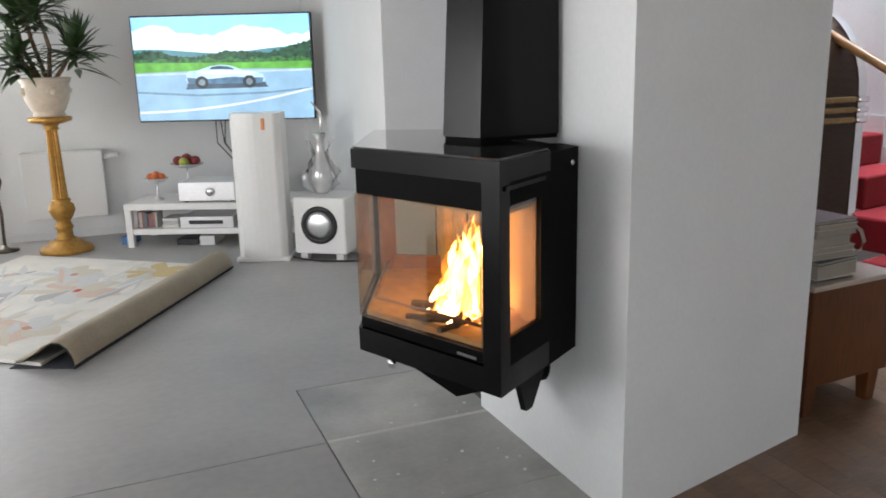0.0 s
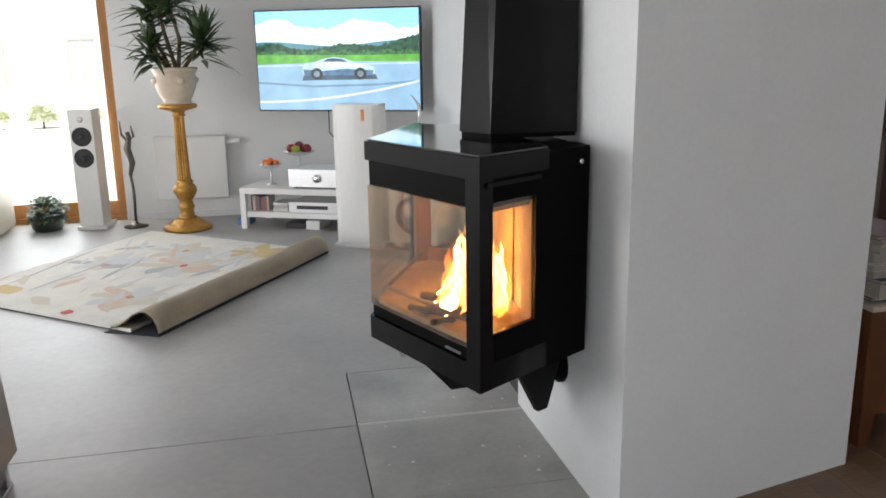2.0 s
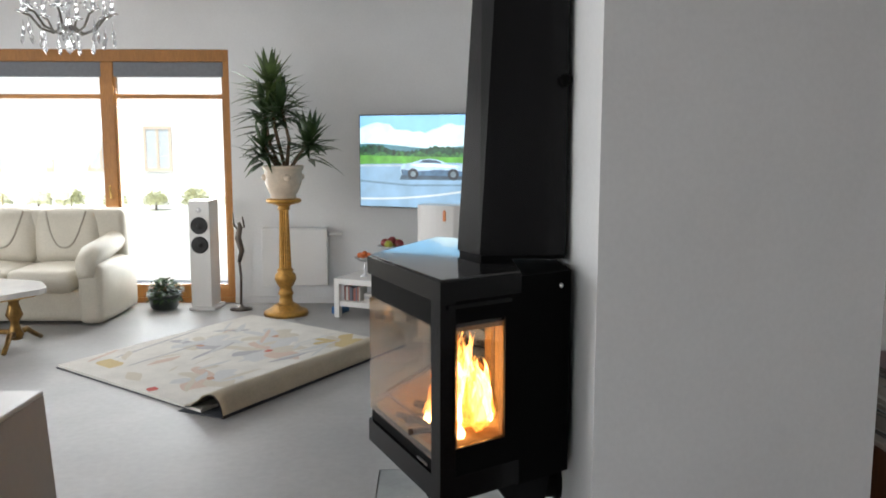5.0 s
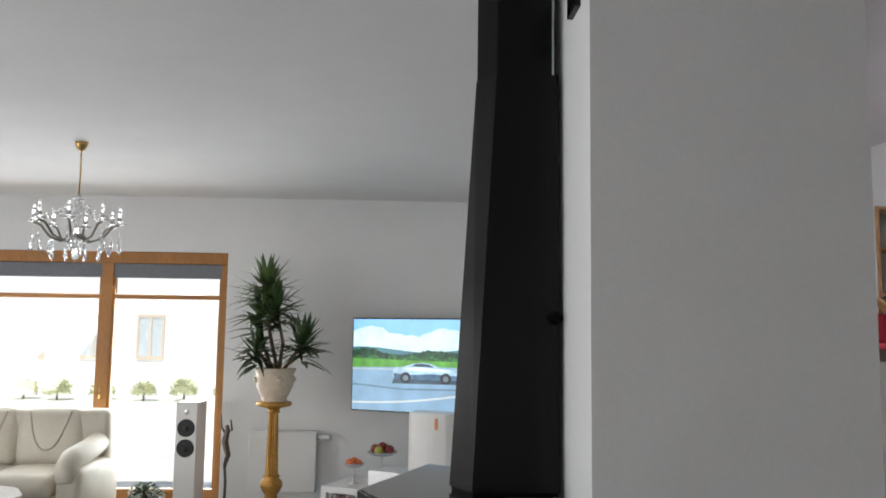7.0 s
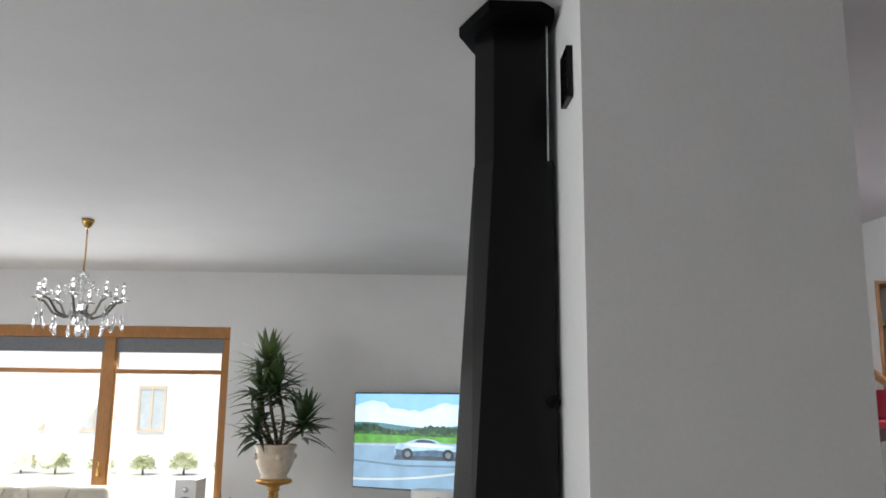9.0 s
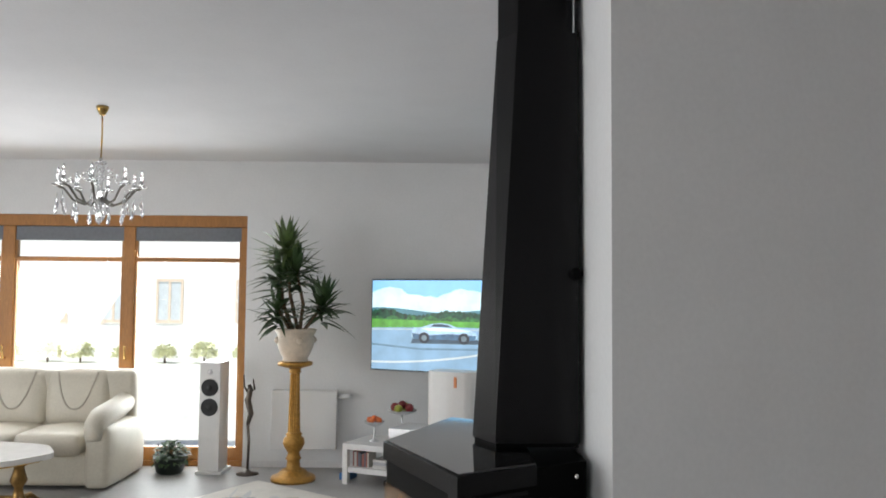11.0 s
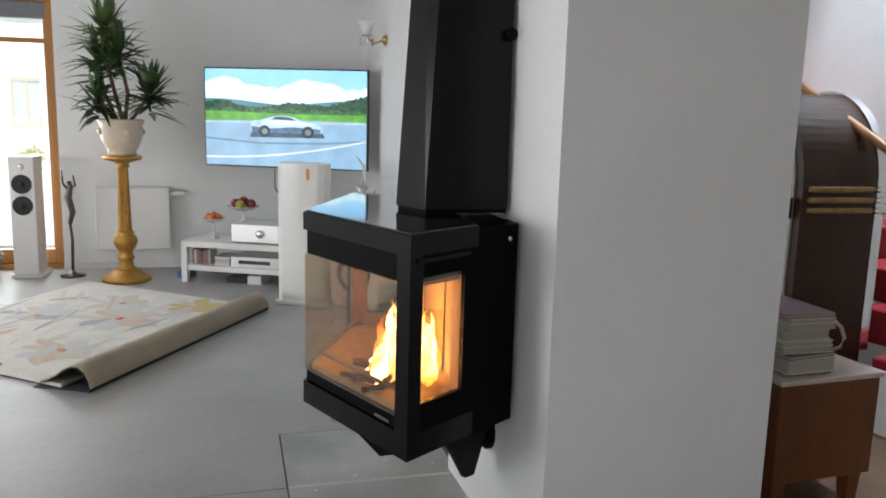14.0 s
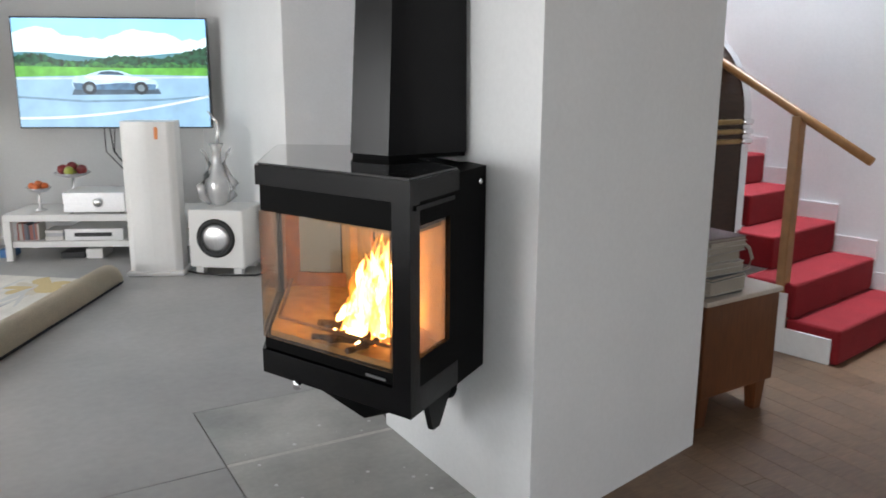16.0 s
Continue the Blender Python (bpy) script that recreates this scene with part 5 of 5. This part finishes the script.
def chandelier():
    cx, cy, top = -2.34, 5.92, ceiling_height(5.92)
    t = thing("chandelier", pose(cx, cy, 0.04), "crystal glass chandelier with curved arms on a chain", "chandelier")
    part("ceiling_rose", lathe([(0.010, top - 0.105), (0.022, top - 0.095), (0.040, top - 0.06), (0.044, top - 0.039)], 24), BRASS, t, "", True)
    part("chain", tube([(0, 0, 2.53), (0.003, 0, 2.7), (0, 0, top - 0.11)], 0.006, 8), BRASS, t, "", True)
    part("column", lathe([(0.008, 2.17), (0.03, 2.20), (0.045, 2.235), (0.02, 2.27), (0.015, 2.36), (0.035, 2.39), (0.015, 2.42), (0.03, 2.47), (0.008, 2.54)], 20), CRYSTAL, t, "", True)
    rnd = random.Random(8)
    for k in range(8):
        a = k * 0.7854 + 0.2
        c, s = 0.87 * math.cos(a), 0.87 * math.sin(a)
        pts = [(0.03 * c, 0.03 * s, 2.25), (0.11 * c, 0.11 * s, 2.20), (0.20 * c, 0.20 * s, 2.23), (0.27 * c, 0.27 * s, 2.31), (0.305 * c, 0.305 * s, 2.32), (0.325 * c, 0.325 * s, 2.33)]
        arm = part("arm", tube(pts, 0.0085, 8), ARM_METAL, t, "dull dark metal arm", True)
        part("cup", lathe([(0.01, 2.325), (0.045, 2.335), (0.04, 2.342), (0.016, 2.345), (0.014, 2.42), (0.004, 2.46)], 14, centre=(0.32 * c, 0.32 * s)), CRYSTAL, arm, "", True)
        for j in range(4):
            d = (0.28, 0.22, 0.16, 0.285)[j]
            z = (2.25, 2.20, 2.15, 2.20)[j]
            da = (0.0, 0.16, -0.2, 0.09)[j]
            x, y = d * math.cos(a + da), d * math.sin(a + da)
            drop = bmesh.new()
            lathe([(0.001, z - 0.085), (0.015, z - 0.06), (0.011, z - 0.03), (0.003, z - 0.015), (0.003, z + 0.03)], 6, drop, (x, y))
            part("drop", drop, CRYSTAL, arm)
        for j in range(7):
            u = j / 6
            bead = ball(((0.03 + 0.24 * u) * math.cos(a + 0.39 * u), (0.03 + 0.24 * u) * math.sin(a + 0.39 * u), 2.50 - 0.12 * u - 0.20 * u * (1 - u)), 0.011, 1.0, 6)
            part("bead", bead, CRYSTAL, arm)
    part("lower_drops", lathe([(0.001, 2.06), (0.028, 2.09), (0.03, 2.115), (0.008, 2.16), (0.008, 2.18)], 8), CRYSTAL, t)


chandelier()


# ---------------------------------------------------------------- hall: cabinet, books, jukebox, stairs
def hall_cabinet():
    t = thing("wooden_cabinet", pose(1.56, 2.76, 0, 0, 0, 4), "brown veneered cabinet with a pale top on short legs", "cabinet")
    part("carcass", box(0, 0, 0.13, 0.46, 0.42, 0.515, 0.005), WALNUT, t)
    part("top", box(-0.008, -0.01, 0.515, 0.468, 0.43, 0.535, 0.004), mat("pale_top", (0.42, 0.36, 0.30), 0.3, grain=0.06, scale=30), t, "pale worn top")
    for x in (0.04, 0.40):
        for y in (0.04, 0.38):
            part("leg", prism([(x - 0.022, y - 0.022), (x + 0.022, y - 0.022), (x + 0.022, y + 0.022), (x - 0.022, y + 0.022)], 0.0, 0.13, 0.003, top=[(x - 0.03, y - 0.03), (x + 0.03, y - 0.03), (x + 0.03, y + 0.03), (x - 0.03, y + 0.03)]), WALNUT, t)


hall_cabinet()
rnd = random.Random(14)
z = 0.536
covers = ((0.05, 0.06, 0.08), (0.55, 0.52, 0.46), (0.06, 0.07, 0.08), (0.45, 0.44, 0.42), (0.50, 0.47, 0.42), (0.42, 0.40, 0.38), (0.34, 0.32, 0.31), (0.48, 0.42, 0.36), (0.10, 0.05, 0.05))
for k, c in enumerate(covers):
    h = (0.012, 0.055, 0.014, 0.026, 0.022, 0.036, 0.03, 0.02, 0.014)[k]
    w, d = 0.24 + rnd.uniform(-0.02, 0.015) - 0.004 * k, 0.30 + rnd.uniform(-0.02, 0.02)
    t = thing("book", pose(1.69 + rnd.uniform(-0.008, 0.008), 2.95 + rnd.uniform(-0.01, 0.01), z, 0, 0, 4 + rnd.uniform(-5, 5)), "worn book lying in a stack on the cabinet", "book", "stack of books")
    cov = mat("book_cover", c, 0.6, grain=0.1, scale=30)
    part("page_block", box(-w / 2 + 0.004, -d / 2 + 0.004, 0.002, w / 2 - 0.004, d / 2 - 0.002, h - 0.002), PAPER, t, "grey page edges")
    part("cover", box(-w / 2, -d / 2, 0, w / 2, d / 2, 0.002), cov, t)
    part("cover", box(-w / 2, -d / 2, h - 0.002, w / 2, d / 2, h), cov, t)
    part("spine", box(-w / 2, d / 2 - 0.002, 0, w / 2, d / 2, h), cov, t)
    z += h + 0.0005
tagged(link("book_strap", tube([(1.80, 2.82, 0.62), (1.835, 2.81, 0.635), (1.85, 2.81, 0.67), (1.835, 2.815, 0.71), (1.81, 2.83, 0.735)], 0.007, 8), PAPER, smooth=True), "pale looped strap hanging from the stack of books", "strap")


def jukebox():
    x0, x1, y0, y1, straight, peak = 2.235, 2.645, 3.60, 4.40, 1.16, 1.60
    t = thing("jukebox", pose(0, 0, 0), "old dark wooden jukebox with rounded top and chrome trim", "jukebox")

    def arch(ya, yb, xa, xb, h0, h1, z0=0.0):
        pts = [(yb, z0), (ya, z0), (ya, h0)]
        for k in range(1, 32):
            a = math.pi * k / 32
            pts.append(((ya + yb) / 2 - (yb - ya) / 2 * math.cos(a), h0 + (h1 - h0) * math.sin(a)))
        pts.append((yb, h0))
        bm = bmesh.new()
        lo = [bm.verts.new((xa, y, z)) for y, z in pts]
        hi = [bm.verts.new((xb, y, z)) for y, z in pts]
        bm.faces.new(lo), bm.faces.new(hi[::-1])
        for i in range(len(pts)):
            j = (i + 1) % len(pts)
            bm.faces.new((lo[i], lo[j], hi[j], hi[i]))
        return bm

    part("cabinet", arch(y0, y1, x0, x1, straight, peak), DARK_WOOD, t)
    part("back_panel", arch(y0 + 0.05, y1 - 0.05, x0 - 0.012, x0, straight, peak - 0.06, 0.15), mat("grey_panel", (0.34, 0.33, 0.32), 0.6, grain=0.08, scale=30), t, "pale grey rear panel")
    part("front_arch", arch(y0 - 0.012, y1 + 0.012, x1, x1 + 0.05, straight, peak + 0.015, 0.35), CHROME, t, "chrome front arch")
    part("front_panel", arch(y0 + 0.05, y1 - 0.05, x1 + 0.05, x1 + 0.06, straight, peak - 0.06, 0.05), DARK_WOOD, t)
    for k in range(3):
        z = 1.03 + 0.05 * k
        part("trim_band", box(x0 + 0.03, y0 - 0.016, z, x1 - 0.012, y0 + 0.01, z + 0.028, 0.008, 3), mat("dull_brass", (0.30, 0.20, 0.09), 0.35, 0.9, grain=0.2, scale=30), t, "dull brass side band")
        part("trim_knob", box(x1 - 0.01, y0 - 0.03, z - 0.002, x1 + 0.065, y0 + 0.02, z + 0.03, 0.012, 3), CHROME, t, "chrome end cap")
    for z, y in ((1.42, 3.86), (1.25, 3.76)):
        part("latch", box(x0 - 0.03, y, z, x0 - 0.012, y + 0.05, z + 0.06, 0.005), CHROME, t)
    part("switch_box", box(x0 - 0.05, 3.64, 1.0, x0 - 0.012, 3.75, 1.10, 0.005), PLASTIC, t)
    part("paper_label", box(x0 - 0.014, 3.72, 0.75, x0 - 0.0125, 3.80, 0.98), mat("yellow_card", (0.5, 0.42, 0.05), 0.7), t, "yellow paper label")


jukebox()


def stairs():
    t = tagged(new("stairs"), "stairs with red carpeted treads and white sides", "stairs", kind="structure")
    m = Matrix(((STAIR_E.x, STAIR_D.x, 0, STAIR_O.x), (STAIR_E.y, STAIR_D.y, 0, STAIR_O.y), (0, 0, 1, 0), (0, 0, 0, 1)))
    t.matrix_world = m
    run, rise, width = 0.238, 0.18, 0.945
    for k in range(10):
        y = k * run
        part("tread", box(0 if k < 2 else 0.2 if k == 2 else 0.36, y - 0.015, k * rise, width, y + run + 0.02, (k + 1) * rise, 0.014, 3), RED_CARPET, t, "red carpeted step")
        if k < 2:
            part("stringer", box(-0.014, y + 0.02, max(0, (k - 1) * rise), -0.001, y + run + 0.02, (k + 1) * rise - 0.05, 0.002), STAIR_WHITE, t)
        part("wall_skirting", prism([(width - 0.012, y - 0.02), (width, y - 0.02), (width, y + run), (width - 0.012, y + run)], k * rise, (k + 1) * rise + 0.10), STAIR_WHITE, t)


stairs()


def handrail():
    t = thing("stair_handrail", pose(0, 0, 0), "pale wooden handrail on a square oak post", "handrail")
    p = Vector((2.66, 3.27, 1.20))
    part("post", box(2.635, 3.245, 0, 2.685, 3.295, 1.19, 0.005), BEECH, t)
    down = Vector((0.199, -0.98, -0.56))
    bm = bmesh.new()
    a, b = p + down * 0.36, p - down * 1.55
    tube([tuple(a), tuple(p), tuple(b)], 0.022, 10, bm)
    part("rail", bm, BEECH, t, "", True)


handrail()


def wall_shelf():
    t = thing("wall_shelf", pose(2.99, 5.34, 1.62), "white wall shelf unit with wooden front edges", "shelf")
    for x in (0.0, 0.62):
        side = part("side", box(x, 0.012, 0, x + 0.02, 0.338, 0.88, 0.002), WHITE_WOOD, t)
        part("edge_strip", box(x - 0.002, 0, 0, x + 0.022, 0.012, 0.88, 0.002), BEECH, side, "wooden front edge")
    for z in (0.0, 0.3, 0.59, 0.86):
        part("board", box(0.02, 0.01, z, 0.62, 0.338, z + 0.02, 0.002), BEECH, t)
    part("back", box(0.02, 0.332, 0.02, 0.62, 0.338, 0.86), WHITE_WOOD, t)


wall_shelf()

# parquet of the hall: boards laid one by one
board = prism([(0, 0), (0.118, 0), (0.118, 1.0), (0, 1.0)], -0.0125, 0.0, 0.0015, seg=1)
board_mesh = bpy.data.meshes.new("board")
bmesh.ops.recalc_face_normals(board, faces=board.faces)
board.to_mesh(board_mesh)
board.free()
board_mesh.materials.append(PARQUET)
for i in range(34):
    for j in range(-3, 6):
        x, y = 0.535 + 0.1195 * i, j * 1.002 + 0.37 * (i % 3)
        if y > 4.7 or (x < 0.94 and y > 2.42) or x > 4.4 + max(0, 2.0 - y) * 0.2:
            continue
        b = new("parquet_board", board_mesh)
        b.location = (x, y, 0)
        b.parent = base
